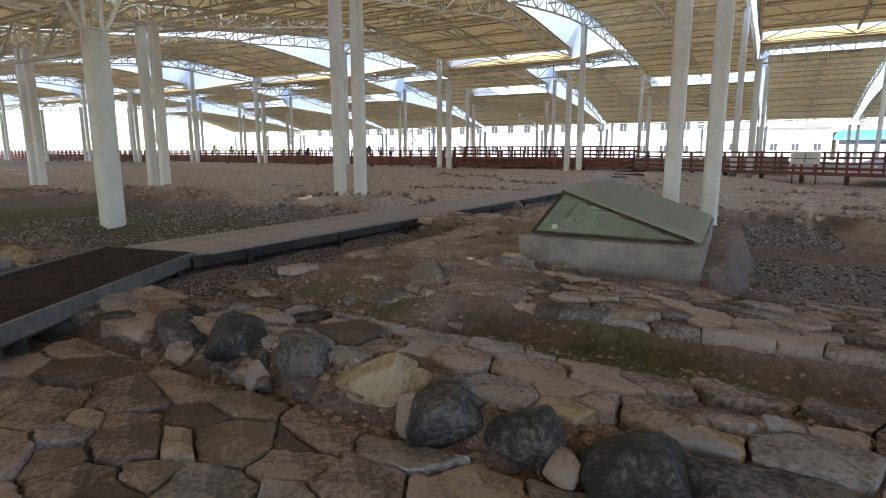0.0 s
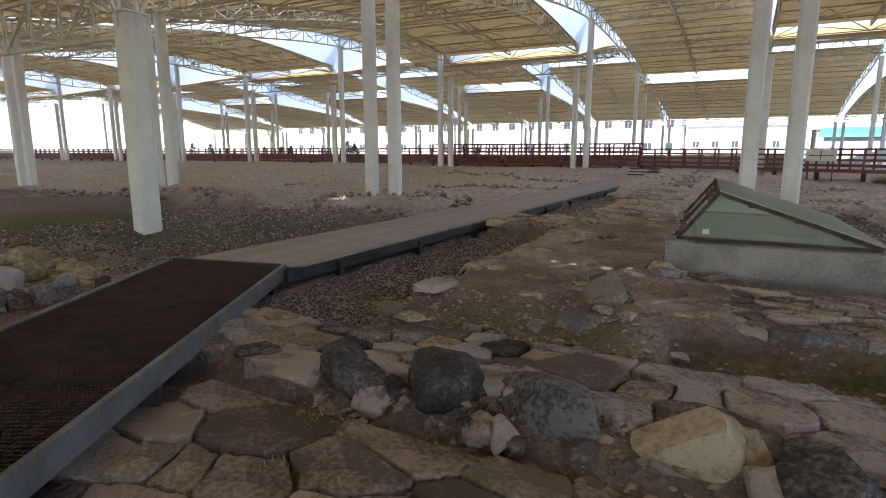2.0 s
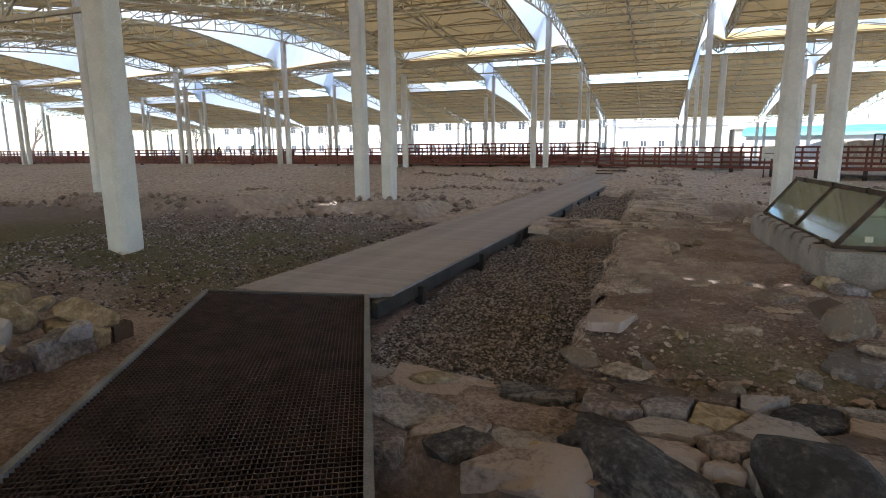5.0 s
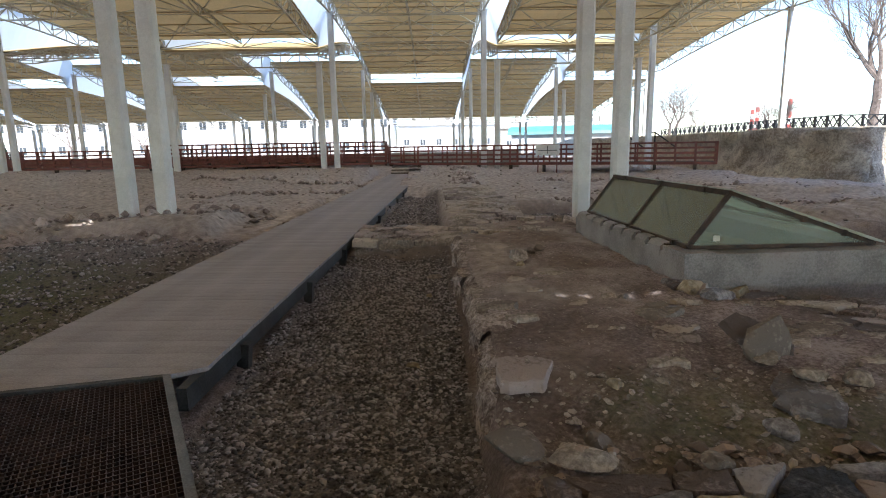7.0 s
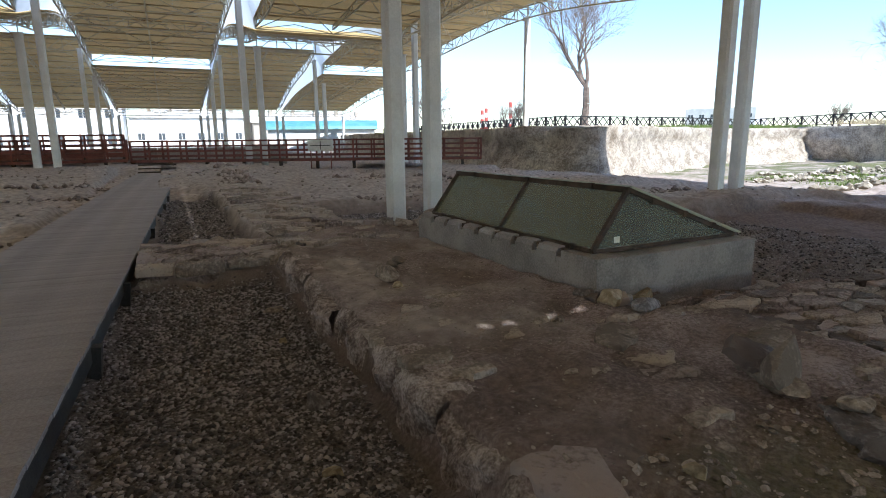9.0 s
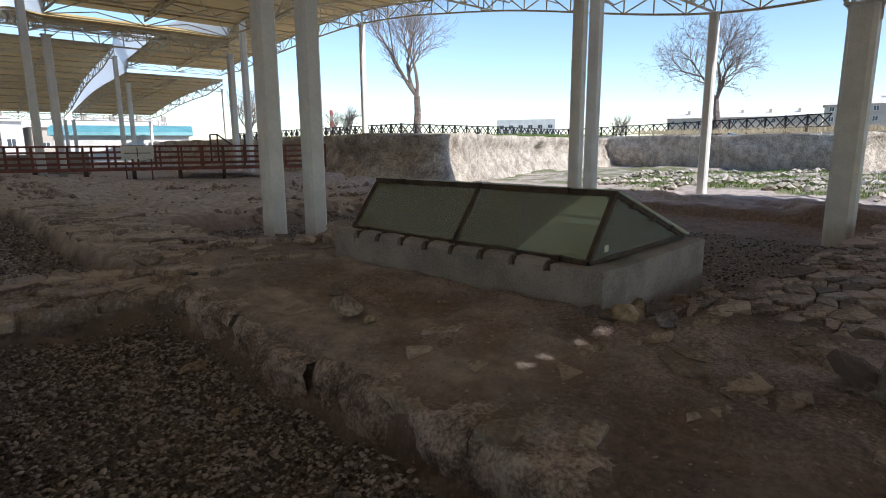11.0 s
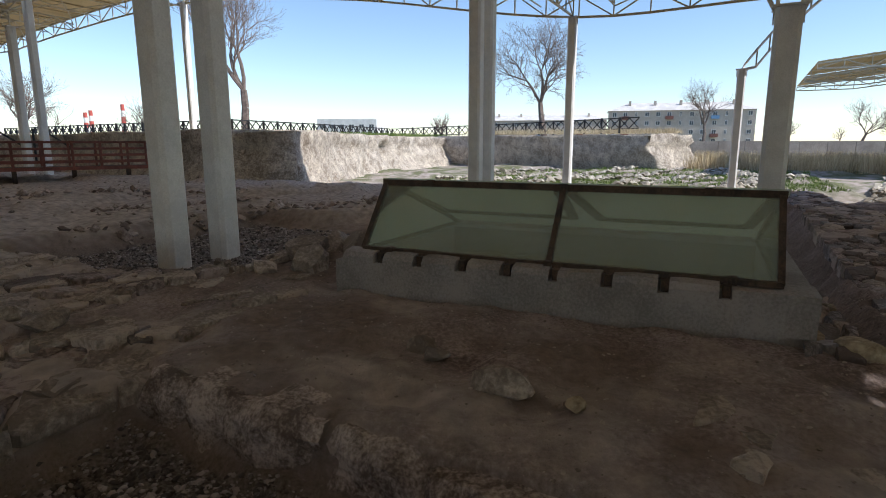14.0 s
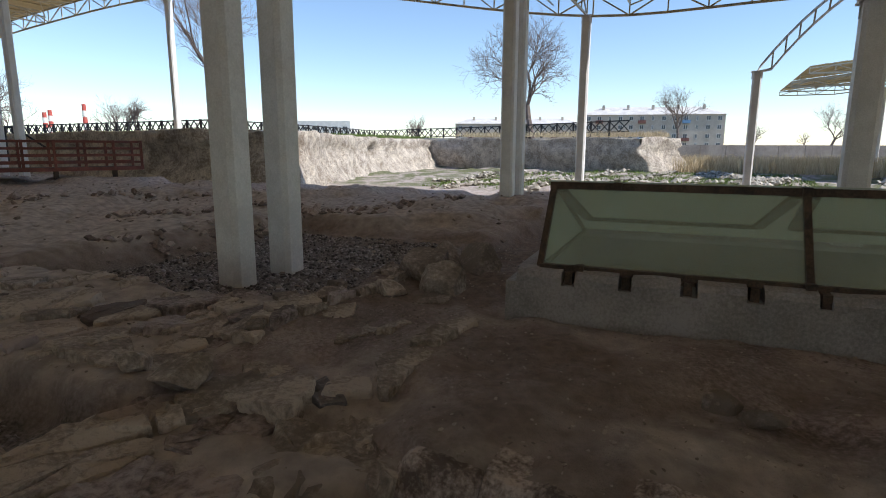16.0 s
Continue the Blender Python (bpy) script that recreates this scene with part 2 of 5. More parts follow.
def ground_height(u, v):
    wob = 0.16 * fbm(u * 1.6, v * 1.6, 11, 4)
    uu, vv = u + wob, v + 0.16 * fbm(u * 1.6, v * 1.6, 23, 4)
    z = -0.30 + 0.05 * fbm(u * 0.35, v * 0.35, 3, 4)
    z = z + 0.42 * ss(14, 38, v) * ss(6, -4, u)                      # the field rises towards the red fence
    z = z - 0.75 * ss(11, 22, u) * ss(-30, -5, v)                      # and falls to the east
    far = ss(4, 9, np.hypot(u + 2, v - 6)) * ss(95, 60, np.hypot(u, v))
    ruin = fbm(u * 0.22, v * 0.3, 51, 3)
    z = z + far * (0.22 * ss(0.02, 0.16, ruin) + 0.10 * fbm(u * 0.9, v * 0.9, 71, 4))
    z = z - 0.1 * blk(u, v, -24, -6.2, 3, 11, 1.0)
    apron = ss(-2.5, -2.36, u + 0.4 * wob) * ss(0.45, 0.25, uu) * ss(2.2, 2.5, vv) * ss(3.9, 3.6, vv)
    z = z * (1 - apron) + (-0.13 + 0.13 * ss(2.3, 3.6, v)) * apron
    bank = ss(-2.40, -2.30, u + 0.4 * wob) * ss(3.07, 2.93, uu) * ss(3.2, 3.6, vv) * ss(11.37, 11.23, vv)
    z = z * (1 - bank) + (0.01 + 0.05 * fbm(u * 0.9, v * 0.9, 5, 4)) * bank
    w2 = blk(uu, vv, 0.8, 22, 3.45, 5.15, 0.08)
    z = z * (1 - w2) + (-0.09 - 0.5 * ss(8, 20, u)) * w2
    cross = blk(uu, vv, -4.15, -2.2, 9.38, 10.95, 0.05)
    z = z * (1 - cross) + (-0.06 + 0.04 * fbm(u * 2, v * 2, 9, 3)) * cross
    side = blk(uu, vv, -2.5, -0.6, 11.0, 20, 0.1)
    z = z * (1 - side) + (0.0 + 0.06 * fbm(u * 1.5, v * 1.5, 19, 3)) * side
    ditch = blk(uu, vv, 0.2, 4.5, 5.3, 6.0, 0.12)
    z = z * (1 - ditch) - (0.16 + 0.12 * ss(0.5, 2.6, u)) * ditch
    pit = blk(uu, vv, 2.7, 11.5, 5.3, 11.5, 0.18)
    z = z * (1 - pit) - 0.55 * pit
    yard = blk(uu, vv, -0.5, 5.0, 11.5, 15.8, 0.3)
    z = z * (1 - yard) - 0.41 * yard
    grass = blk(uu, vv, 0.35, 7.0, 2.52, 3.42, 0.10)
    z = z * (1 - grass) - 0.33 * grass
    w1 = blk(uu, vv, -4.0, 12, 1.35, 2.45, 0.1)
    z = z * (1 - w1) - 0.19 * w1
    p0 = blk(uu, vv, -3.9, 12, -12, 1.25, 0.1)
    z = z * (1 - p0) - 0.43 * p0
    pad = blk(uu, vv, -11.6, -7.6, 11.9, 14.6, 0.25)
    z = z * (1 - pad) + (0.02 + 0.12 * fbm(u * 2, v * 2, 29, 3)) * pad
    heap = blk(uu, vv, -20, -13, 11, 15, 0.4)
    z = z * (1 - heap) + (0.1 + 0.2 * fbm(u, v, 39, 3)) * heap
    fine = ss(60, 20, np.hypot(u, v - 8))
    trench = blk(uu, vv, -4.35, -2.5, 2.5, 9.3, 0.04)
    z = z * (1 - trench) - 0.36 * trench
    trench2 = blk(uu, vv, -3.95, -2.55, 11.05, 20, 0.06)
    z = z * (1 - trench2) - 0.28 * trench2
    # under the grating and the boardwalk
    z = z * (1 - blk(u, v, -6.2, -4.1, 2.5, 36, 0.1)) + np.minimum(z, -0.24) * blk(u, v, -6.2, -4.1, 2.5, 36, 0.1)
    return z + fine * (0.075 * fbm(u * 3.1, v * 3.1, 61, 5) + 0.03 * np.abs(fbm(u * 1.3, v * 1.3, 83, 4)))


def gz(x, y):
    u, v = CU * x - SU * y, SU * x + CU * y
    return float(ground_height(np.array([u]), np.array([v]))[0])


def steps(parts):
    out = []
    for a, b, s in parts:
        out += list(np.arange(a, b - 1e-6, s))
    return np.array(out + [parts[-1][1]])


def make_ground():
    us = steps([(-1500, -300, 150), (-300, -60, 12), (-60, -14, 0.6), (-14, -7, 0.18), (-7, 6, 0.075), (6, 16, 0.2), (16, 60, 0.8), (60, 300, 14), (300, 1500, 150)])
    vs = steps([(-1500, -300, 150), (-300, -40, 13), (-40, -6, 0.7), (-6, -1.5, 0.2), (-1.5, 12, 0.075), (12, 22, 0.16), (22, 60, 0.5), (60, 120, 2), (120, 400, 20), (400, 1500, 150)])
    U, V = np.meshgrid(us, vs)
    Z = ground_height(U, V)
    X, Y = CU * U + SU * V, -SU * U + CU * V
    nu, nv = len(us), len(vs)
    me = bpy.data.meshes.new("ground")
    co = np.stack([X, Y, Z], -1).reshape(-1, 3)
    i = (np.arange(nv - 1)[:, None] * nu + np.arange(nu - 1)[None, :]).ravel()
    f = np.stack([i, i + 1, i + nu + 1, i + nu], -1)
    me.from_pydata(co.tolist(), [], f.tolist())
    me.polygons.foreach_set("use_smooth", [True] * len(me.polygons))
    rag = 0.5 * fbm(U * 0.9, V * 0.9, 77, 4)
    gravel = np.maximum.reduce([blk(U, V, -4.4, -2.5, 2.2, 9.3, 0.1), blk(U, V, -3.95, -2.55, 10.85, 20, 0.1), blk(U + rag, V + rag, -24, -6.0, 4.2, 10.8, 0.8) * 0.8,
                                blk(U + rag, V + rag, -0.4, 4.5, 11.6, 15.5, 0.4), 0.75 * blk(U, V, 2.8, 8.5, 5.4, 10.8, 0.4)])
    grass = np.maximum.reduce([0.8 * blk(U + rag, V + rag, 0.6, 4.0, 2.6, 3.4, 0.25), 0.45 * blk(U + rag, V + rag, -1.9, 0.3, 2.5, 3.3, 0.3),
                               0.55 * blk(U + 3 * rag, V + 3 * rag, -16, -7, 3.5, 8.5, 1.5), 0.9 * ss(24, 27, U) * ss(0.0, 0.2, rag + 0.12), 0.25 * ss(60, 80, np.hypot(U, V))])
    pale = ss(20, 24, U) * (1 - 0.4 * ss(60, 80, U))
    # Paler dry earth; over the field it also stands in for side light.
    lightened_earth = np.maximum.reduce([0.8 * blk(U + 0.5 * rag, V + 0.5 * rag, -2.35, 0.4, 5.2, 11.4, 0.5) * np.clip(0.5 + 1.5 * fbm(U * 0.8, V * 0.8, 91, 4), 0, 1), blk(U, V, -4.2, -2.3, 9.3, 11.0, 0.1), 0.8 * blk(U, V, -2.5, -0.6, 11.0, 20, 0.3), 0.9 * ss(9, 15, V) * ss(24, 18, U)])
    damp = np.maximum.reduce([0.9 * blk(U + 0.3 * rag, V + 0.3 * rag, 0.3, 7.2, 2.5, 3.5, 0.15), 0.55 * blk(U, V, -4, 12, -12, 1.3, 0.3), 0.7 * blk(U, V, 0.2, 12, 5.2, 11.6, 0.3), 0.6 * blk(U + rag, V + rag, -0.6, 5.2, 11.3, 16, 0.5),
                              0.6 * blk(U, V, -4.4, -2.45, 2.2, 9.4, 0.1), blk(U, V, -2.4, 1.0, 3.0, 11.3, 0.4) * np.clip(0.1 + 1.7 * fbm(U * 1.1 + 7, V * 1.1, 93, 4), 0, 0.6)])
    for key, val in (("lightened_earth", lightened_earth), ("damp", damp), ("gravel", gravel), ("grass", grass), ("pale", pale)):
        me.attributes.new(key, "FLOAT", "POINT").data.foreach_set("value", np.ascontiguousarray(val, dtype=np.float32).ravel())
    m = material("bare_earth", (0.151, 0.113, 0.106), (0.505, 0.414, 0.396), 0.95, 0.9, 30, 1.0, third=(0.288, 0.222, 0.212), depth=0.035)
    nt = m.node_tree
    b = nt.nodes["Principled BSDF"]
    base = b.inputs["Base Color"].links[0].from_socket
    for key, lo, hi, sc in (("lightened_earth", (0.32, 0.272, 0.246), (0.66, 0.57, 0.515), 6), ("damp", (0.125, 0.088, 0.075), (0.33, 0.25, 0.215), 14), ("pale", (0.263, 0.217, 0.182), (0.505, 0.433, 0.396), 3), ("gravel", (0.086, 0.074, 0.073), (0.364, 0.315, 0.308), 45), ("grass", (0.061, 0.074, 0.029), (0.202, 0.207, 0.094), 25)):
        at = nt.nodes.new("ShaderNodeAttribute")
        at.attribute_name = key
        no, ra, mi, mm = (nt.nodes.new(k) for k in ("ShaderNodeTexNoise", "ShaderNodeValToRGB", "ShaderNodeMixRGB", "ShaderNodeMath"))
        no.inputs["Scale"].default_value, no.inputs["Detail"].default_value = sc, 4
        co2 = nt.nodes.new("ShaderNodeTexCoord")
        nt.links.new(co2.outputs["Object"], no.inputs["Vector"])
        ra.color_ramp.elements[0].position, ra.color_ramp.elements[0].color = 0.3, (*lo, 1)
        ra.color_ramp.elements[1].position, ra.color_ramp.elements[1].color = 0.72, (*hi, 1)
        nt.links.new(no.outputs[0], ra.inputs[0])
        n3 = nt.nodes.new("ShaderNodeTexNoise")
        n3.inputs["Scale"].default_value, n3.inputs["Detail"].default_value = 7, 5
        nt.links.new(co2.outputs["Object"], n3.inputs["Vector"])
        mm.operation, mm.use_clamp = "MULTIPLY_ADD", True
        mm.inputs[1].default_value = 1.0
        sb = nt.nodes.new("ShaderNodeMath")
        sb.operation = "MULTIPLY_ADD"
        sb.inputs[1].default_value, sb.inputs[2].default_value = 2.2, -1.15
        nt.links.new(n3.outputs[0], sb.inputs[0])
        pr = nt.nodes.new("ShaderNodeMath")
        pr.operation, pr.use_clamp = "MULTIPLY_ADD", True
        nt.links.new(at.outputs["Fac"], pr.inputs[0])
        pr.inputs[1].default_value = 1.3
        mu = nt.nodes.new("ShaderNodeMath")
        mu.operation = "MULTIPLY"
        nt.links.new(sb.outputs[0], mu.inputs[0])
        nt.links.new(at.outputs["Fac"], mu.inputs[1])
        nt.links.new(mu.outputs[0], pr.inputs[2])
        nt.links.new(pr.outputs[0], mi.inputs[0])
        nt.links.new(base, mi.inputs[1])
        nt.links.new(ra.outputs[0], mi.inputs[2])
        base = mi.outputs[0]
    nt.links.new(base, b.inputs["Base Color"])
    me.materials.append(m)
    me.update()
    tagged(new("ground", me), "bare trampled brown earth with gravel beds and thin grass", "ground", kind="structure")


make_ground()


# ---- columns ----
def column(u, v, top, w=0.37, base=None, label="tall white-painted boxed steel column standing in the earth"):
    p = W(u, v)
    z0 = (gz(p.x, p.y) if base is None else base) - 0.1
    e = thing("column", (p.x, p.y, z0), -TURN, label, "column", "shelter columns")
    h, c = w / 2, w * 0.16
    ring = [(-h + c, -h), (h - c, -h), (h, -h + c), (h, h - c), (h - c, h), (-h + c, h), (-h, h - c), (-h, -h + c)]
    part("shaft", Shape().prism(ring, 0, top - z0), M_column, e)
    part("head_plate", Shape().box(-h - 0.06, -h - 0.06, top - z0, h + 0.06, h + 0.06, top - z0 + 0.04), M_column, e)
    if top > 1 and v < 60:
        g = Shape()
        for dx, dy in ((1, 0), (-1, 0), (0, 1), (0, -1)):
            g.bar((dx * (h + 0.02), dy * (h + 0.02), top - z0 - 0.28), (dx * (h + 0.02), dy * (h + 0.02), top - z0 - 0.002), 0.03)
        part("gusset", g, M_column, e)
    return e


# strips of the roof: u of both edges, and which of the two profiles it has
STRIPS = [(-106, -96.3, 2), (-95.3, -85.4, 1), (-84.4, -74.5, 2), (-73.5, -63.6, 1), (-62.7, -52.8, 2), (-51.9, -42.2, 1), (-41.3, -31.6, 2), (-30.7, -20.9, 1), (-20.0, -10.05, 2), (-9.15, 0.87, 1), (1.78, 11.25, 2), (12.15, 21.3, 1)]
PROFILE = {1: [[(5.8, 7.7), (13.5, 7.75), (26, 9.9), (38.7, 11.1), (52, 10.5), (63.9, 9.3)], [(63.9, 8.3), (77, 7.4), (89.1, 5.7)]],
           2: [[(5.8, 7.7), (13.5, 7.75), (20, 8.5), (28, 9.4), (38.7, 8.6)], [(38.7, 7.9), (51, 10.4), (63.9, 11.9)], [(63.9, 10.7), (77, 8.8), (89.1, 5.7)]]}


def smooth_line(pts, v):
    """A smooth line through (v, z) points."""
    xs = [p[0] for p in pts]
    i = max(0, min(len(pts) - 2, int(np.searchsorted(xs, v)) - 1))
    (x0, y0), (x1, y1) = pts[i], pts[i + 1]
    m = [(pts[min(k + 1, len(pts) - 1)][1] - pts[max(k - 1, 0)][1]) / (pts[min(k + 1, len(pts) - 1)][0] - pts[max(k - 1, 0)][0]) for k in (i, i + 1)]
    t, d = (v - x0) / (x1 - x0), x1 - x0
    return (2 * t ** 3 - 3 * t ** 2 + 1) * y0 + (t ** 3 - 2 * t ** 2 + t) * d * m[0] + (-2 * t ** 3 + 3 * t ** 2) * y1 + (t ** 3 - t ** 2) * d * m[1]


def roof_height(kind, v):
    for seg in PROFILE[kind]:
        if seg[0][0] <= v <= seg[-1][0]:
            return smooth_line(seg, v)
    return PROFILE[kind][0][0][1]


UNIT = Shape().box(-0.5, -0.5, 0, 0.5, 0.5, 1).mesh("web_member", M_truss)


def member(a, b, w, parent):
    """One straight steel member as an object on the shared unit bar."""
    a, b = Vector(a), Vector(b)
    ob = new("web_member", UNIT)
    d = b - a
    ob.parent = parent
    ob.matrix_basis = Matrix.LocRotScale(a, d.to_track_quat("Z", "Y"), (w, w, d.length))
    return ob


def truss(u, line, near, depth=0.95, step=1.5, label="cream-painted curved steel truss under the roof sheets"):
    """A curved truss along v. line: function of v, range."""
    f, v0, v1 = line
    o = W(u, v0, f(v0) - depth)
    e = thing("roof_truss", o, -TURN, label, "roof truss", "roof trusses")
    n = max(4, int(round((v1 - v0) / step)))
    vs = [v0 + (v1 - v0) * i / n for i in range(n + 1)]
    up = [Vector((0, v - v0, f(v) - o.z - 0.09)) for v in vs]
    lo = [Vector((0, v - v0, f(v) - o.z - depth * (0.45 + 0.55 * min(1, (i + 3 * (v0 < 6)) / 3, (n - i) / 3)))) for i, v in enumerate(vs)]
    for nm, line3 in (("top_chord", up), ("bottom_chord", lo)):
        part(nm, Shape().path(line3, 0.09), M_truss, e)
    web = [(lo[i], up[i]) for i in range(n + 1)] + [(lo[i], up[i + 1]) if i % 2 == 0 else (up[i], lo[i + 1]) for i in range(n)]
    if near:
        for a, b in web:
            member(a, b, 0.055, e)
    else:
        s = Shape()
        for a, b in web:
            s.bar(a, b, 0.055)
        tagged(part("web", s, M_truss, e), kind="stuff")
    return e


def cross_truss(u0, u1, v, z, depth=0.8, near=False):
    """A straight truss across a strip."""
    o = W(u0, v, z - depth)
    e = thing("cross_truss", o, -TURN, "straight cream-painted steel truss spanning between the columns", "roof truss", "cross trusses")
    w = u1 - u0
    n = max(6, int(round(w / 1.2)))
    up = [Vector((w * i / n, 0, depth - 0.1)) for i in range(n + 1)]
    lo = [Vector((w * i / n, 0, 0)) for i in range(n + 1)]
    part("top_chord", Shape().bar(up[0], up[-1], 0.08), M_truss, e)
    part("bottom_chord", Shape().bar(lo[0], lo[-1], 0.08), M_truss, e)
    web = [(lo[i], up[i]) for i in range(n + 1)] + [(lo[i], up[i + 1]) if i % 2 == 0 else (up[i], lo[i + 1]) for i in range(n)]
    if near:
        for a, b in web:
            member(a, b, 0.05, e)
    else:
        s = Shape()
        for a, b in web:
            s.bar(a, b, 0.05)
        tagged(part("web", s, M_truss, e), kind="stuff")


def roof_strip(u0, u1, kind, index):
    """Panels lapped along v, with purlins under them."""
    s, p, lat = Shape(), Shape(), Shape()
    for seg in PROFILE[kind]:
        f = lambda v: smooth_line(seg, v)
        v0, v1 = seg[0][0] - (0.6 if seg[0][0] < 10 else 0), seg[-1][0]
        f2 = lambda v: f(max(v, seg[0][0]))
        n = int((v1 - v0) / 1.05)
        cols = 3
        for i in range(n):
            a, b = v0 + (v1 - v0) * i / n, v0 + (v1 - v0) * (i + 1) / n
            za, zb = f2(a) + 0.035, f2(b) + 0.005
            for k in range(cols):
                ua, ub = u0 - 0.1 + (u1 - u0 + 0.2) * k / cols, u0 - 0.1 + (u1 - u0 + 0.2) * (k + 1) / cols - 0.012
                q = [W(ua, a, za), W(ub, a, za), W(ub, b, zb), W(ua, b, zb)]
                s.add(q + [Vector((r.x, r.y, r.z + 0.05)) for r in q], BOXF)
            if i % 2 == 0:
                p.bar(W(u0, a, f2(a) - 0.02), W(u1, a, f2(a) - 0.02), 0.06, 0.1)
        m = int((v1 - v0) / 3.1)
        for i in range(m):
            a, b = max(seg[0][0], v0 + (v1 - v0) * i / m), v0 + (v1 - v0) * (i + 1) / m
            us = [u0 + (u1 - u0) * q / 4 for q in range(5)]
            for q in range(4):
                e0, e1 = (us[q], us[q + 1]) if (i + q) % 2 == 0 else (us[q + 1], us[q])
                lat.bar(W(e0, a, f2(a) - 0.14), W(e1, b, f2(b) - 0.55), 0.045)
                lat.bar(W(e1, b, f2(b) - 0.55), W(e0, b, f2(b) - 0.14), 0.045)
            lat.bar(W(us[0], b, f2(b) - 0.55), W(us[-1], b, f2(b) - 0.55), 0.05)
    tagged(part("roof_lattice", lat, M_truss), "cream-painted steel lattice bracing under the roof sheets", "roof bracing", kind="stuff")
    tagged(part("roof_%d" % index, s, M_roof), "tan ribbed sheet roof strip curving over the site", "roof", kind="structure")
    tagged(part("roof_purlin", p, M_purlin), "slim tan purlins carrying the roof sheets", "purlin", kind="stuff")


for k, (u0, u1, kind) in enumerate(STRIPS):
    roof_strip(u0, u1, kind, k + 1)
    near = u1 > -10
    for j, u in enumerate((u0, (u0 + u1) / 2, u1)):
        for seg in PROFILE[kind]:
            if seg[-1][0] - seg[0][0] > 1:
                truss(u, (lambda v, seg=seg: smooth_line(seg, v), seg[0][0], seg[-1][0]), near and j != 1 and seg[0][0] < 10, 0.95 if j != 1 else 0.6, 1.5 if j != 1 else 2.2)
    rows = (13.5, 26, 38.7, 51, 63.9, 77, 89)
    for v in rows:
        cross_truss(u0, u1, v, min(roof_height(kind, max(5.8, v - 0.2)), roof_height(kind, min(89, v + 0.2))) - 0.05, 0.85 if v not in (38.7, 63.9) else 1.1, near and v < 20)
    for v in (13.5, 38.7, 63.9, 89.0):
        for u in (u0, u1):
            column(u, v, min(roof_height(kind, max(5.8, v - 0.3)), roof_height(kind, min(89, v + 0.3))) - 0.95, 0.37)

# the low row where the vaults spring, with heavy brackets
def bracket_column(u, v, top):
    e = column(u, v, top, 0.46, label="white-painted boxed steel column carrying a heavy truss bracket")
    p = W(u, v)
    z0 = gz(p.x, p.y) - 0.1
    for sgn in (-1, 1):
        s = Shape()
        a, b = (0.0, sgn * 0.2, top - z0 - 0.1), (0.0, sgn * 1.5, top - z0 + 2.4)
        c = (0.0, sgn * 0.2, top - z0 + 1.3)
        for q, r in ((a, b), (c, b), (a, c), ((0, sgn * 0.72, top - z0 + 0.9), (0, sgn * 0.72, top - z0 + 1.76))):
            s.bar(q, r, 0.07, 0.07)
        part("bracket", s, M_column, e)
    return e


for u, top in ((-29.8, 4.2), (-10.6, 4.25), (8.57, 3.85)):
    bracket_column(u, 5.8, top)
column(23.4, 6.75, 4.4, 0.34)
for a, b in ((-29.8, -10.6), (-49, -29.8)):
    cross_truss(a, b, 5.8, 5.0, 1.15)
brace = thing("arch_brace", W(23.4, 6.75, 4.4), -TURN, "curved lattice brace rising from a column to the roof edge", "roof truss")
arch = [Vector((-0.35 * k * k / 9, -0.5 - 0.42 * k, 0.1 + 0.62 * k - 0.03 * k * k)) for k in range(6)]
arch2 = [p + Vector((0, 0.42, 0.12)) for p in arch]
for nm, line3 in (("outer_chord", arch), ("inner_chord", arch2)):
    part(nm, Shape().path([Vector((0, 0, 0))] + line3, 0.1), M_column, brace)
for a, b in zip(arch, arch2[1:]):
    member(a, b, 0.06, brace)

# pale sheets added over the slots between the strips, to scatter direct sunlight
M_cover = material("slot_diffuser", (0.80, 0.84, 0.86), (0.88, 0.90, 0.92), 0.4, 0.5, 8, 0.05)
nt = M_cover.node_tree
tr3, mx3 = nt.nodes.new("ShaderNodeBsdfTranslucent"), nt.nodes.new("ShaderNodeMixShader")
tr3.inputs[0].default_value, mx3.inputs[0].default_value = (0.9, 0.95, 1.0, 1), 0.75
nt.links.new(nt.nodes["Principled BSDF"].outputs[0], mx3.inputs[1])
nt.links.new(tr3.outputs[0], mx3.inputs[2])
nt.links.new(mx3.outputs[0], nt.nodes["Material Output"].inputs[0])


def slot_cover(ul, kl, ur, kr):
    s = Shape()
    vs = np.arange(5.2, 89.2, 1.2)
    for a, b in zip(vs, vs[1:]):
        q = [W(ul - 0.05, a, roof_height(kl, max(a, 5.8)) + 0.12), W(ur + 0.05, a, roof_height(kr, max(a, 5.8)) + 0.12), W(ur + 0.05, b, roof_height(kr, b) + 0.12), W(ul - 0.05, b, roof_height(kl, b) + 0.12)]
        s.add(q + [Vector((r.x, r.y, r.z + 0.006)) for r in q], BOXF)
    tagged(part("roof_slot_sheet", s, M_cover), "pale sheet added over a roof slot to scatter the sun", "roof", kind="structure")


for (a0, a1, ka), (b0, b1, kb) in zip(STRIPS, STRIPS[1:]):
    slot_cover(a1, ka, b0, kb)

# the vaults to the south, mirrored
SOUTH = [(5.2, 7.7), (-3, 7.9), (-14, 9.2), (-26, 8.2), (-40, 5.0)]
SOUTH = SOUTH[::-1]


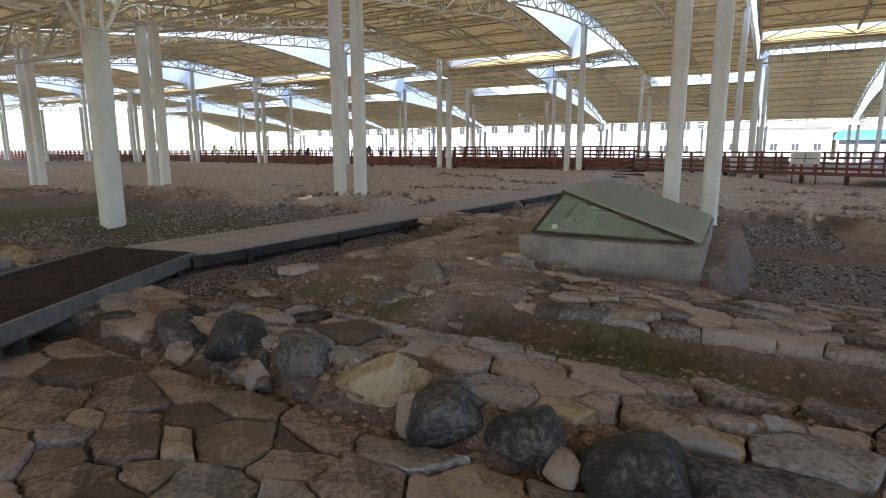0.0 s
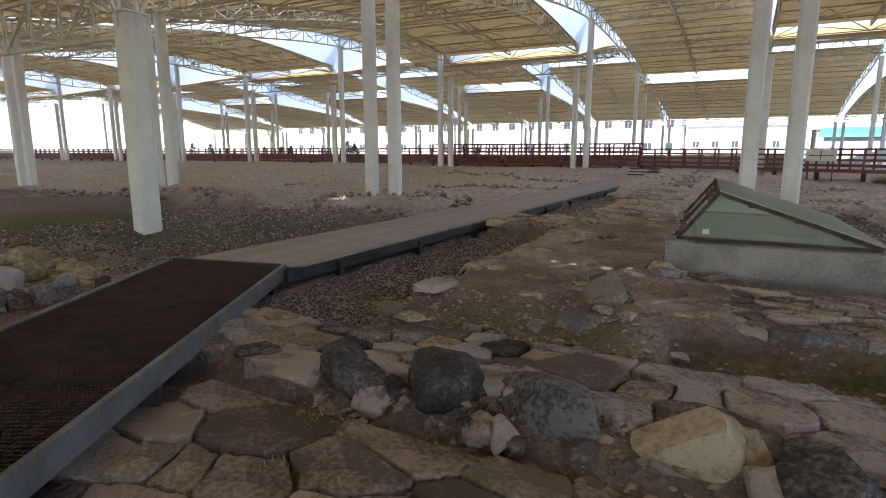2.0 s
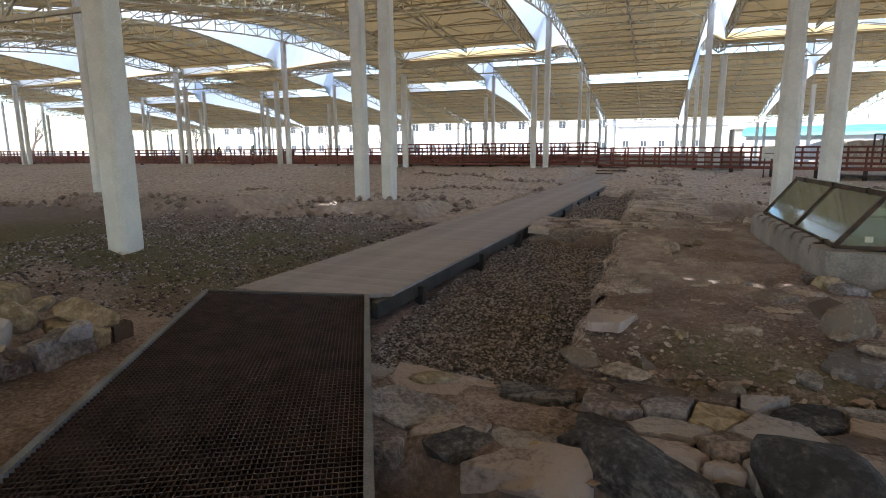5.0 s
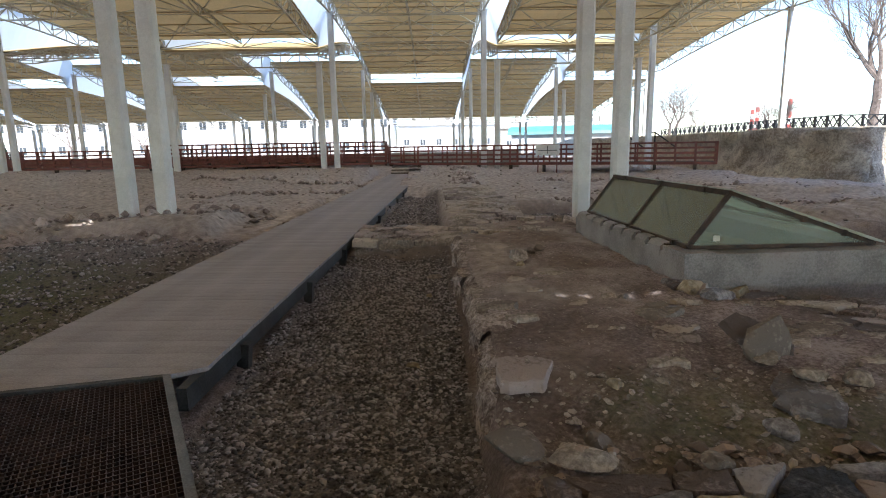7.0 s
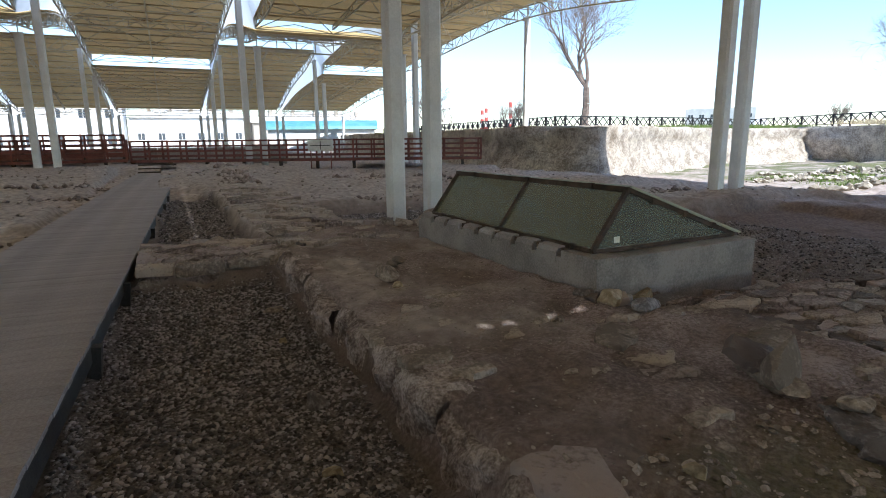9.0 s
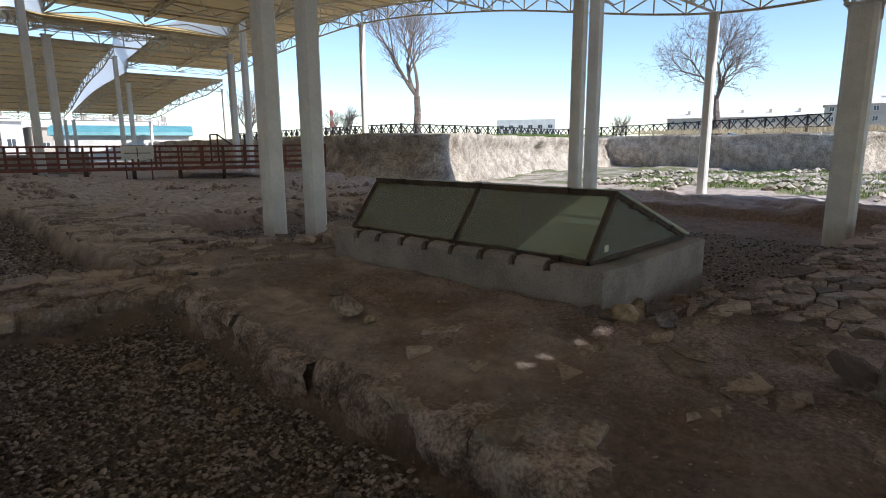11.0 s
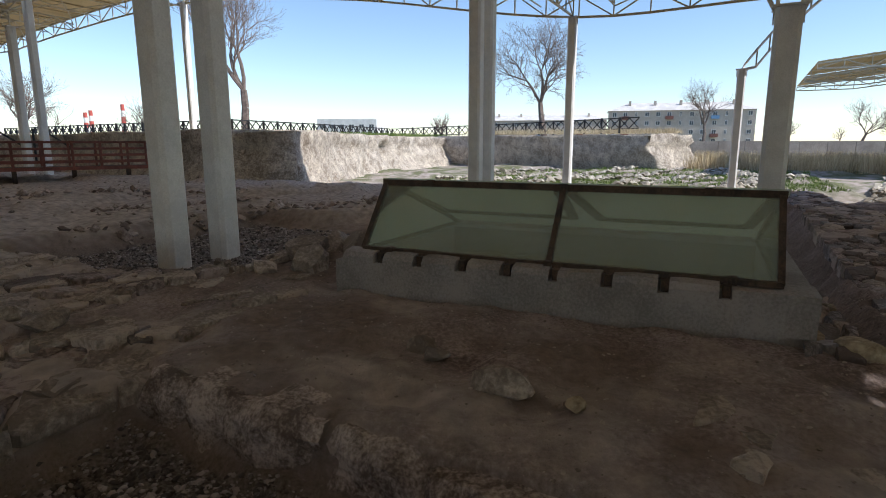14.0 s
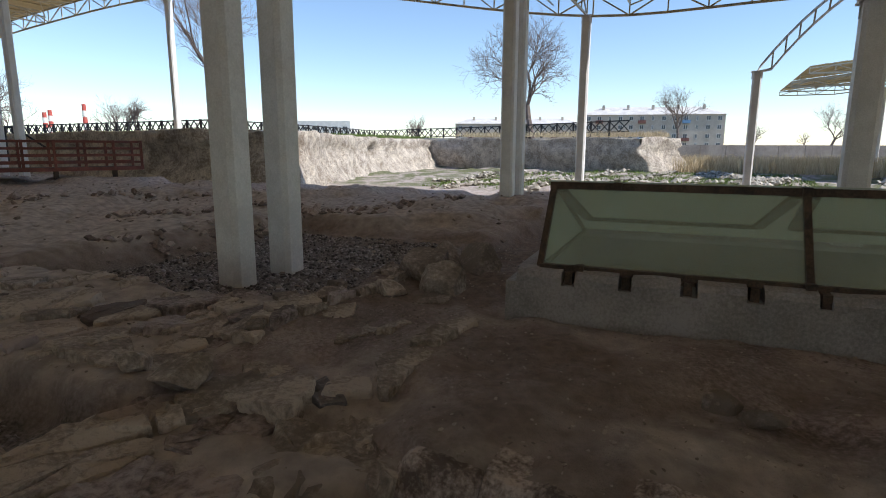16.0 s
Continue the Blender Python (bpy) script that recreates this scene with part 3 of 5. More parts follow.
def south_roof(u0, u1, index, pts, holes=None):
    """A strip of lapped panels; holes: v of a row of small holes added to cast sun flecks, and their u."""
    s = Shape()
    v0, v1 = pts[0][0], pts[-1][0]
    n = int((v1 - v0) / 1.05)
    for i in range(n):
        a, b = v0 + (v1 - v0) * i / n, v0 + (v1 - v0) * (i + 1) / n
        za, zb = smooth_line(pts, a) + 0.03, smooth_line(pts, b)
        rows = [(a, b, za, zb, [(u0, u1)])]
        if holes and a < holes[0] - 0.1 and b > holes[0] + 0.1:
            c, d = holes[0] - 0.045, holes[0] + 0.045
            zc, zd = za + (zb - za) * (c - a) / (b - a), za + (zb - za) * (d - a) / (b - a)
            cuts = [u0] + [x for h in holes[1] for x in (h - 0.05, h + 0.05)] + [u1]
            rows = [(a, c, za, zc, [(u0, u1)]), (c, d, zc, zd, list(zip(cuts[::2], cuts[1::2]))), (d, b, zd, zb, [(u0, u1)])]
        for va, vb, ya, yb, spans in rows:
            for ua, ub in spans:
                q = [W(ua, va, ya), W(ub, va, ya), W(ub, vb, yb), W(ua, vb, yb)]
                s.add(q + [Vector((r.x, r.y, r.z + 0.05)) for r in q], BOXF)
    tagged(part("roof_%d" % index, s, M_roof), "tan ribbed sheet roof strip curving over the site", "roof", kind="structure")
    for u in (u0 + 0.1, (u0 + u1) / 2, u1 - 0.1):
        truss(u, (lambda v: smooth_line(pts, v), v0, v1), False)


for k, (u0, u1) in enumerate([(-51.5, -32.0), (-32.0, -11.0), (-11.0, 8.45), (8.45, 23.2)]):
    south_roof(u0, u1, 20 + k, SOUTH, (-1.5, (-0.58, -0.34, 0.12, 0.39)) if k == 2 else None)
    for v in (-14, -40):
        for u in (u0, u1):
            column(u, v, smooth_line(SOUTH, v) - 0.9)
FAR_EAST = [(-40, 5.5), (-28, 8.8), (-12, 8.3), (2.5, 6.8)]
for k, (u0, u1) in enumerate([(43, 52), (53, 62)]):
    south_roof(u0, u1, 30 + k, FAR_EAST)
    for v in (-6, -28):
        for u in (u0, u1):
            column(u, v, smooth_line(FAR_EAST, v) - 0.9, 0.34)


# ---- grating walkway and boardwalk ----
def grating():
    e = thing("grating_walkway", (-2.735, 5.26, -0.02), 4.3, "dark open steel grating walkway in a grey steel frame", "walkway")
    w, y0, skew = 1.79, -8.3, 0.50                    # local: x from -w to 0, the far end runs askew

    def end(x):
        return -skew * x / w

    part("frame_beam", Shape().prism([(-0.05, y0), (0, y0), (0, 0), (-0.05, end(-0.05))], -0.16, 0.03), M_steel_grey, e)
    part("frame_beam", Shape().prism([(-w, y0), (-w + 0.05, y0), (-w + 0.05, end(-w + 0.05)), (-w, skew)], -0.16, 0.03), M_steel_grey, e)
    part("frame_beam", Shape().prism([(-w + 0.05, end(-w + 0.05) - 0.05), (-0.05, end(-0.05) - 0.05), (-0.05, end(-0.05)), (-w + 0.05, end(-w + 0.05))], -0.16, 0.03), M_steel_dark, e)
    part("frame_beam", Shape().box(-w + 0.05, y0, -0.16, -0.05, y0 + 0.05, 0.03), M_steel_grey, e)
    s, t = Shape(), Shape()
    n = 58
    for i in range(1, n):
        x = -w + 0.05 + (w - 0.1) * i / n
        s.box(x - 0.0025, y0 + 0.05, -0.025, x + 0.0025, end(x) - 0.05, 0.008)
    m = int((skew - y0) / 0.045)
    for i in range(1, m):
        y = y0 + (skew - y0) * i / m
        x1 = min(-0.05, -w * (y + 0.06) / skew) if y > -0.06 else -0.05
        if x1 > -w + 0.1:
            t.box(-w + 0.05, y - 0.003, -0.012, x1, y + 0.003, 0.012)
    tagged(part("bearing_bar", s, M_grate, e), kind="stuff")
    tagged(part("cross_bar", t, M_grate, e), kind="stuff")
    part("middle_joist", Shape().box(-w / 2 - 0.03, y0 + 0.05, -0.12, -w / 2 + 0.03, 0.16, -0.03), M_grate, e)
    for y in np.arange(y0 + 0.6, -0.2, 1.3):
        part("joist", Shape().box(-w + 0.05, y, -0.16, -0.05, y + 0.05, -0.04), M_grate, e)
    # Added plain sheet in the grate's dark colour closes the view through the bars.
    part("sheet_under", Shape().box(-w + 0.05, y0 + 0.05, -0.2, -0.05, -0.05, -0.17), M_grate, e, "plain dark sheet added below the grating")
    for x in (-0.12, -w + 0.06):
        for y in np.arange(y0 + 0.3, -0.1, 1.5):
            part("foot", Shape().box(x, y, -0.6, x + 0.08, y + 0.08, -0.16), M_steel_dark, e)


grating()


def boardwalk():
    p = W(-4.46, 3.55)
    e = thing("boardwalk", (p.x, p.y, 0.0), -26.3, "grey-brown weathered plank boardwalk on a dark steel beam", "boardwalk")
    w, L = 1.74, 28.0
    part("edge_beam", Shape().box(-0.07, -0.02, -0.2, 0, L, -0.035), M_steel_dark, e)
    part("edge_beam", Shape().box(-w, 0.1, -0.2, -w + 0.07, L, -0.035), M_steel_dark, e)
    for y in np.arange(1.0, L, 2.2):
        s = Shape()
        s.bar((0.02, y, -0.08), (-0.02, y, -0.5), 0.1)
        part("foot", s, M_steel_dark, e)
    n, width = 200, L / 200
    # the first boards are cut along the askew end of the grating
    start, first = W(-4.46, 3.55), 0
    for k in range(-6, 10):
        ends = []
        for x in (-w, 0.012):
            q = Matrix.Rotation(radians(-26.3), 3, "Z") @ Vector((x, k * width, 0)) + start
            ends.append((q.x + 2.735) * 0.213 + (q.y - 5.266))
        first = k
        if ends[1] > 0:
            break
        if ends[0] > 0.08:
            x1 = -w + (0.012 + w) * ends[0] / (ends[0] - ends[1])
            slant = width * 0.93 * (0.012 + w) / (ends[0] - ends[1])
            part("board", Shape().prism([(-w, k * width + 0.0012), (x1, k * width + 0.0012), (min(0.012, x1 + slant), (k + 1) * width - 0.0012), (-w, (k + 1) * width - 0.0012)], -0.035, 0.0), M_deck, e)
    board = Shape().box(-w, 0.0012, -0.035, 0.012, width - 0.0012, 0.0).mesh("board", M_deck)
    for i in range(first, n):
        ob = new("board", board)
        ob.parent = e
        ob.matrix_basis = pose(random.uniform(-0.006, 0.006), i * width, random.uniform(-0.001, 0.001))
    # three steps up to the red gangway
    for k in range(3):
        part("step", Shape().box(-w + 0.05, L + 0.3 * k + 0.05, 0.02 + 0.16 * k, -0.05, L + 0.3 * k + 0.38, 0.07 + 0.16 * k), M_darkwood, e)


boardwalk()


# ---- skylight over the dig ----
def skylight():
    e = thing("skylight", (2.25, 5.2, -0.08), -21.2, "lean-to skylight of green glass on a rough concrete kerb", "skylight")
    z = 0.08
    kerb, H = 0.34, 0.37
    part("concrete_kerb", Shape().box(0, 0.1, -0.5, kerb, 3.95, 0.295 + z), M_concrete, e)
    part("concrete_kerb", Shape().box(kerb, 0.1, -0.5, 2.44, 0.1 + 0.24, H + z - 0.02), M_concrete, e)
    part("concrete_kerb", Shape().box(kerb, 3.71, -0.5, 2.44, 3.95, H + z - 0.03), M_concrete, e)
    part("concrete_kerb", Shape().box(2.2, 0.34, -0.5, 2.44, 3.71, H + z - 0.04), M_concrete, e)
    part("concrete_corner", Shape().box(-0.005, 0.095, 0.246 + z, kerb, 0.62, H + z), M_concrete, e)
    n = 8
    for i in range(n):
        y0 = 0.70 + i * 0.405
        w = 0.315 + random.uniform(-0.02, 0.02)
        b = Shape()
        prof = [(-0.006, 0.24), (-0.004, 0.34), (0.03, 0.385), (0.16, 0.405), (0.26, 0.37), (0.30, 0.24)]
        k = len(prof)
        pts = [(x + random.uniform(-0.006, 0.006), y, zz + z + random.uniform(-0.008, 0.008)) for y in (y0, y0 + w * 0.5, y0 + w) for x, zz in prof]
        faces = [[j * k + a, j * k + a + 1, (j + 1) * k + a + 1, (j + 1) * k + a] for j in range(2) for a in range(k - 1)]
        b.add(pts, [f[::-1] for f in faces] + [list(range(k))[::-1][::-1], [2 * k + a for a in range(k)][::-1]])
        part("cement_lump", b, M_concrete, e)
        part("bracket", Shape().box(0.04, y0 - 0.075, 0.29 + z, 0.17, y0 - 0.02, 0.385 + z), M_iron_rust, e, "rusty steel bracket")
    # frame
    gx, ex, rx, y0, y1, ym, zb, zr = 0.14, 2.33, 0.585, 0.32, 3.72, 1.95, 0.40 + z, 0.99 + z
    for y in (y0, ym, y1):
        part("glazing_bar", Shape().bar((gx, y, zb), (rx, y, zr), 0.045), M_iron_rust, e)
    part("sill_bar", Shape().bar((gx, y0, zb), (gx, y1, zb), 0.045), M_iron_rust, e)
    part("ridge_bar", Shape().bar((rx, y0 - 0.03, zr), (rx, y1 + 0.03, zr), 0.055), M_iron_rust, e)
    for y in (y0, y1):
        part("gable_bar", Shape().bar((rx, y, zr), (ex, y, zb - 0.02), 0.045), M_iron_rust, e)
        part("gable_sill", Shape().bar((gx, y, zb - 0.005), (ex, y, zb - 0.025), 0.04), M_iron_rust, e)
    for a, b in ((y0, ym), (ym, y1)):
        g = Shape()
        q = [Vector((gx, a + 0.02, zb)), Vector((gx, b - 0.02, zb)), Vector((rx, b - 0.02, zr)), Vector((rx, a + 0.02, zr))]
        nrm = (q[1] - q[0]).cross(q[2] - q[0]).normalized() * 0.006
        g.add(q + [r + nrm for r in q], BOXF)
        ob = part("pane", g, M_glass, e, "green-tinted window pane")
        ob.visible_shadow = False
    for y in (y0, y1):
        g = Shape().add([(gx + 0.02, y - 0.003, zb), (ex - 0.03, y - 0.003, zb - 0.01), (rx, y - 0.003, zr - 0.01), (gx + 0.02, y + 0.003, zb), (ex - 0.03, y + 0.003, zb - 0.01), (rx, y + 0.003, zr - 0.01)],
                        [[0, 1, 2], [5, 4, 3], [0, 3, 4, 1], [1, 4, 5, 2], [2, 5, 3, 0]])
        ob = part("gable_pane", g, M_glass if y == y0 else M_backsheet, e, "green-tinted triangular pane" if y == y0 else "pale dusty triangular pane")
        ob.visible_shadow = False
    # the back slope: pale sheet with bars and two hatch frames seen through the glass
    sl = Shape()
    q = [Vector((rx, y0 - 0.05, zr + 0.02)), Vector((ex + 0.08, y0 - 0.05, zb - 0.01)), Vector((ex + 0.08, y1 + 0.05, zb - 0.01)), Vector((rx, y1 + 0.05, zr + 0.02))]
    sl.add(q + [r + Vector((0, 0, 0.02)) for r in q], BOXF)
    part("back_sheet", sl, M_backsheet, e, "pale dusty glass sheet on the back slope")
    slope = (zb - zr) / (ex - rx)
    for a, b in ((y0, ym), (ym, y1)):
        pts = [Vector((rx + 0.03, a + 0.05, 0)), Vector((rx + 1.1, a + 0.14, 0)), Vector((rx + 1.1, b - 0.14, 0)), Vector((rx + 0.03, b - 0.05, 0))]
        for r in pts:
            r.z = zr + slope * (r.x - rx) - 0.03
        for c, d in zip(pts, pts[1:]):
            part("hatch_bar", Shape().bar(c, d, 0.09, 0.03), M_iron_rust, e)
    for x, y, zz in ((gx, y0 + 0.3, zb), (gx, ym, zb), (gx, y1 - 0.3, zb), (rx, ym, zr), (rx, y0 + 0.5, zr), (rx, y1 - 0.5, zr)):
        part("clip", Shape().box(x - 0.05, y - 0.03, zz - 0.02, x + 0.02, y + 0.03, zz + 0.035), M_iron_rust, e)
    for x in (0.95, 1.45, 1.95):
        zz = zr + slope * (x - rx)
        part("clip", Shape().box(x - 0.03, y0 - 0.03, zz - 0.05, x + 0.03, y0 + 0.01, zz + 0.02), M_iron_rust, e)
    part("label", Shape().add([(0.42, y0 - 0.008, zb + 0.055), (0.50, y0 - 0.008, zb + 0.055), (0.50, y0 - 0.008, zb + 0.12), (0.42, y0 - 0.008, zb + 0.12)], [[0, 1, 2, 3]]), M_paper, e, "small pale paper label on the glass")
    part("pit_floor", Shape().box(kerb, 0.34, -0.46, 2.2, 3.71, -0.4), M_clod, e, "brown earth at the bottom of the pit")


M_backsheet = material("pale_back_sheet", (0.52, 0.52, 0.49), (0.68, 0.68, 0.65), 0.6, 1.5, 30, 0.05)
nt = M_backsheet.node_tree
tr2, mx2, cl2, mx4 = (nt.nodes.new(k) for k in ("ShaderNodeBsdfTranslucent", "ShaderNodeMixShader", "ShaderNodeBsdfTransparent", "ShaderNodeMixShader"))
tr2.inputs[0].default_value, mx2.inputs[0].default_value = (0.85, 0.92, 0.8, 1), 0.6
cl2.inputs[0].default_value, mx4.inputs[0].default_value = (0.85, 0.92, 0.84, 1), 0.22
nt.links.new(nt.nodes["Principled BSDF"].outputs[0], mx2.inputs[1])
nt.links.new(tr2.outputs[0], mx2.inputs[2])
nt.links.new(mx2.outputs[0], mx4.inputs[1])
nt.links.new(cl2.outputs[0], mx4.inputs[2])
nt.links.new(mx4.outputs[0], nt.nodes["Material Output"].inputs[0])
skylight()


# ---- red gangway with rails ----
def gangway(u0, u1, v, z, label, turn=0.0):
    o = W(u0, v, z)
    e = thing("gangway", o, -TURN + turn, label, "gangway")
    L, dpt, top = u1 - u0, 1.8, 1.12
    part("deck", Shape().box(0, 0, -0.1, L, dpt, 0), M_darkwood, e, "dark timber deck")
    part("fascia", Shape().box(0, -0.04, -0.14, L, 0, 0.02), M_redpaint, e)
    n = int(L / 1.1)
    for y in (0.02, dpt):
        for h in (0.22, 0.52, 0.82, top):
            part("rail", Shape().box(0, y - 0.03, h - 0.05, L, y + 0.03, h + 0.05), M_redpaint, e)
        for i in range(n + 1):
            x = L * i / n
            part("post", Shape().box(x - 0.05, y - 0.05, -0.12, x + 0.05, y + 0.05, top + 0.06), M_redpaint, e)
    for i in range(0, n + 1, 2):
        x = L * i / n
        part("leg", Shape().box(x - 0.09, 0.1, -0.9, x + 0.09, 0.3, -0.1), M_darkwood, e)
    return e


gangway(-5.7, 15.4, 40.6, 0.34, "red-painted raised gangway with post and rail sides", -24.0)
gangway(-135, -5.9, 40.0, 0.42, "long red-painted raised gangway with post and rail sides")
gangway(-24, -6.2, 43.0, 0.75, "red-painted upper gangway behind the first")


# a panelled red screen behind the rails
def screen(u0, u1, v, z0, z1, mat, label):
    o = W(u0, v, z0)
    e = thing("fence_screen", o, -TURN, label, "fence")
    n = int((u1 - u0) / 2.4)
    for i in range(n):
        a, b = (u1 - u0) * i / n, (u1 - u0) * (i + 1) / n - 0.04
        part("panel", Shape().box(a, -0.02, 0, b, 0.02, z1 - z0 + random.uniform(-0.02, 0.02)), mat, e)


def notice():
    p = W(4.6, 35.6, 0.2)
    e = thing("notice_board", p, -TURN - 24, "white notice board fixed to the gangway rail", "sign")
    part("board", Shape().box(-0.75, -0.1, 0.62, 0.75, -0.06, 1.28), M_white, e)
    part("crossbar", Shape().box(-0.6, -0.115, 0.9, 0.6, -0.1, 0.94).box(-0.02, -0.115, 0.7, 0.02, -0.1, 1.2), M_blackiron, e)
    for x in (-0.6, 0.6):
        part("post", Shape().box(x - 0.03, -0.06, -0.9, x + 0.03, 0, 0.7), M_redpaint, e)


notice()


def stair_rail(u, v):
    e = thing("stair_rail", W(u, v, 0.35), -TURN, "black steel stair handrail beyond the gangway", "handrail", "stair rails")
    a = [(0, 0, 0), (0, 0, 1.9), (0.5, 0, 1.9), (2.2, 0, 0.7)]
    for p, q in zip(a, a[1:]):
        part("rail", Shape().bar(p, q, 0.09), M_blackiron, e)
    part("post", Shape().bar((0.5, 0, 0), (0.5, 0, 1.9), 0.09), M_blackiron, e)


stair_rail(11.5, 43.5)
stair_rail(14.0, 43.5)
screen(-130, -7.5, 46.0, -0.8, 1.0, M_redpanel, "dull red sheet fence behind the gangway")
screen(-7, 4, 43.2, -0.8, 1.05, M_wallgrey, "grey-brown panel fence behind the gangway")


# ---- east: cliffs of the open dig, iron fence, houses, trees ----
def earth_block(name, ring, z0, z1, label, rough=0.5, step=0.8):
    """A cut bank of earth with a ragged, leaning face."""
    pts = []
    for (ax, ay), (bx, by) in zip(ring, ring[1:] + ring[:1]):
        n = max(1, int(math.hypot(bx - ax, by - ay) / step))
        pts += [(ax + (bx - ax) * i / n, ay + (by - ay) * i / n) for i in range(n)]
    cx, cy = sum(p[0] for p in pts) / len(pts), sum(p[1] for p in pts) / len(pts)
    layers, s, m = 12, Shape(), len(pts)
    for k in range(layers + 1):
        t = k / layers
        for i, (u, v) in enumerate(pts):
            d = Vector((u - cx, v - cy)).normalized() * (2.9 * rough * (1 - t) ** 2.2 + rough * 0.9 * noise.noise(Vector((u * 0.55, v * 0.55, z0 + t * 2.2))) + 0.55 * rough * noise.noise(Vector((u * 1.7, v * 1.7, t * 5))) + 0.25 * rough * noise.noise(Vector((u * 4, v * 4, t * 11))) + (0.35 * rough if t > 0.8 else 0))
            s.v.append(tuple(W(u + d.x, v + d.y, z0 + (z1 - z0) * t + (0.25 * noise.noise(Vector((u * 0.4, v * 0.4, 3))) if k == layers else 0))))
    for k in range(layers):
        for i in range(m):
            j = (i + 1) % m
            s.f.append([k * m + i, k * m + j, (k + 1) * m + j, (k + 1) * m + i])
    s.f.append([layers * m + i for i in range(m)])
    return tagged(part(name, s, M_cutsoil, smooth=True), label, "earth bank", kind="structure")


earth_block("earth_bank_1", [(19.6, 28.5), (23.5, 30), (29, 32.5), (40, 36), (52, 36.5), (50.5, 25), (46.5, 14), (52, 11), (62, 14), (68, 40), (68, 95), (22, 95), (18.5, 45), (17.8, 33)], -1.6, 2.1, "pale cut earth bank at the edge of the open dig", 0.75, 0.4)


# ---- iron fence on the bank ----
def iron_fence(points, label, h=1.15):
    o = W(*points[0][:2], points[0][2])
    e = thing("iron_fence", o, 0, label, "fence")
    rail, xs = Shape(), Shape()
    for (ua, va, za), (ub, vb, zb) in zip(points, points[1:]):
        a, b = W(ua, va, za) - o, W(ub, vb, zb) - o
        n = max(1, int((b - a).length / 1.9))
        for i in range(n):
            p, q = a.lerp(b, i / n), a.lerp(b, (i + 1) / n)
            up = Vector((0, 0, 1))
            part("post", Shape().bar(p - up * 0.2, p + up * (h + 0.08), 0.16), M_blackiron, e)
            rail.bar(p + up * h, q + up * h, 0.1).bar(p + up * 0.18, q + up * 0.18, 0.09)
            m = p.lerp(q, 0.5)
            for c, d in ((p, m), (m, q)):
                xs.bar(c + up * 0.2, d + up * (h - 0.02), 0.075).bar(d + up * 0.2, c + up * (h - 0.02), 0.075)
    tagged(part("rail", rail, M_blackiron, e), kind="stuff")
    tagged(part("cross_brace", xs, M_blackiron, e), kind="stuff")


iron_fence([(36, 95, 2.3), (33.5, 72, 2.3), (28.9, 43.6, 2.15)], "black iron fence with crossed bars along the bank")
iron_fence([(28.9, 43.6, 2.15), (45, 46, 2.2), (62.5, 50, 2.2), (57, 30, 2.4), (49.2, 15, 2.5)], "long black iron fence with crossed bars above the dig")


# ---- far houses ----
def house(name, a, b, depth, z0, eave, ridge, storeys, bays, mat, roofmat, label, win=(1.3, 1.4), category="house", balconies=False):
    """A house whose front runs from a to b (world x, y); the camera sees the front."""
    a, b = Vector((a[0], a[1], z0)), Vector((b[0], b[1], z0))
    d = b - a
    L = d.length
    ang = math.degrees(math.atan2(d.y, d.x))
    e = thing(name, a, ang, label, category)
    H = eave - z0
    part("wall", Shape().box(0, 0, -2, L, depth, H), mat, e)
    r, o, R = Shape(), 0.5, ridge - z0
    if roofmat:
        r.add([(-o, -o, H), (L + o, -o, H), (L + o, depth + o, H), (-o, depth + o, H), (depth * 0.45, depth / 2, R), (L - depth * 0.45, depth / 2, R)],
              [[0, 1, 5, 4], [1, 2, 5], [2, 3, 4, 5], [3, 0, 4], [3, 2, 1, 0]])
        roof = part("roof", r, roofmat, e)
        for k in range(5):
            x = L * (0.14 + 0.18 * k)
            part("chimney", Shape().box(x, depth * 0.3, H + 0.3, x + 0.8, depth * 0.3 + 0.8, R + 0.5), M_facade, roof)
    for s in range(storeys):
        for i in range(bays):
            w = 0.7 if (balconies and i % 4 == 2) else win[0]
            x, z = L * (i + 0.5) / bays - w / 2, H * (s + 0.32) / storeys
            f = part("window", Shape().box(x, -0.06, z, x + w, 0.05, z + win[1]), M_white, e)
            part("pane", Shape().box(x + 0.1, -0.08, z + 0.1, x + w / 2 - 0.05, -0.055, z + win[1] - 0.1).box(x + w / 2 + 0.05, -0.08, z + 0.1, x + w - 0.1, -0.055, z + win[1] - 0.1), M_darkglass, f)
            if balconies and i % 4 == 1 and s % 2 == 1:
                part("balcony", Shape().box(x - 0.5, -1.1, z - 0.9, x + w + 0.5, -0.08, z + 0.1), M_blue if (i + s) % 3 == 0 else M_redpanel, e)
    return e


house("apartment_block", (189, -33), (181, -75.5), 13, 0.5, 11.6, 14.4, 4, 13, M_facade, M_slate, "beige four-storey apartment block with a pale hipped roof", balconies=True)
house("apartment_block", (229, 9), (226, -40), 12, 0.5, 10.3, 12.6, 3, 12, M_facade, M_slate, "long low beige apartment block with a pale roof", balconies=True)
house("concrete_block", (250, 82), (249, 55), 18, 0.5, 12.2, 13, 2, 6, M_white, None, "pale unfinished concrete building on the skyline", (2.2, 1.6), "building")
for k in range(6):
    p = W(-112 + 17 * k, 122)
    q = W(-112 + 17 * k + 16.4, 122)
    house("white_building", (p.x, p.y), (q.x, q.y), 12, -0.6, 8.6, 10, 2, 4, M_white, M_slate, "long white rendered building with square windows", (1.6, 1.8), "building")
p, q = W(-10, 130), W(12, 130)
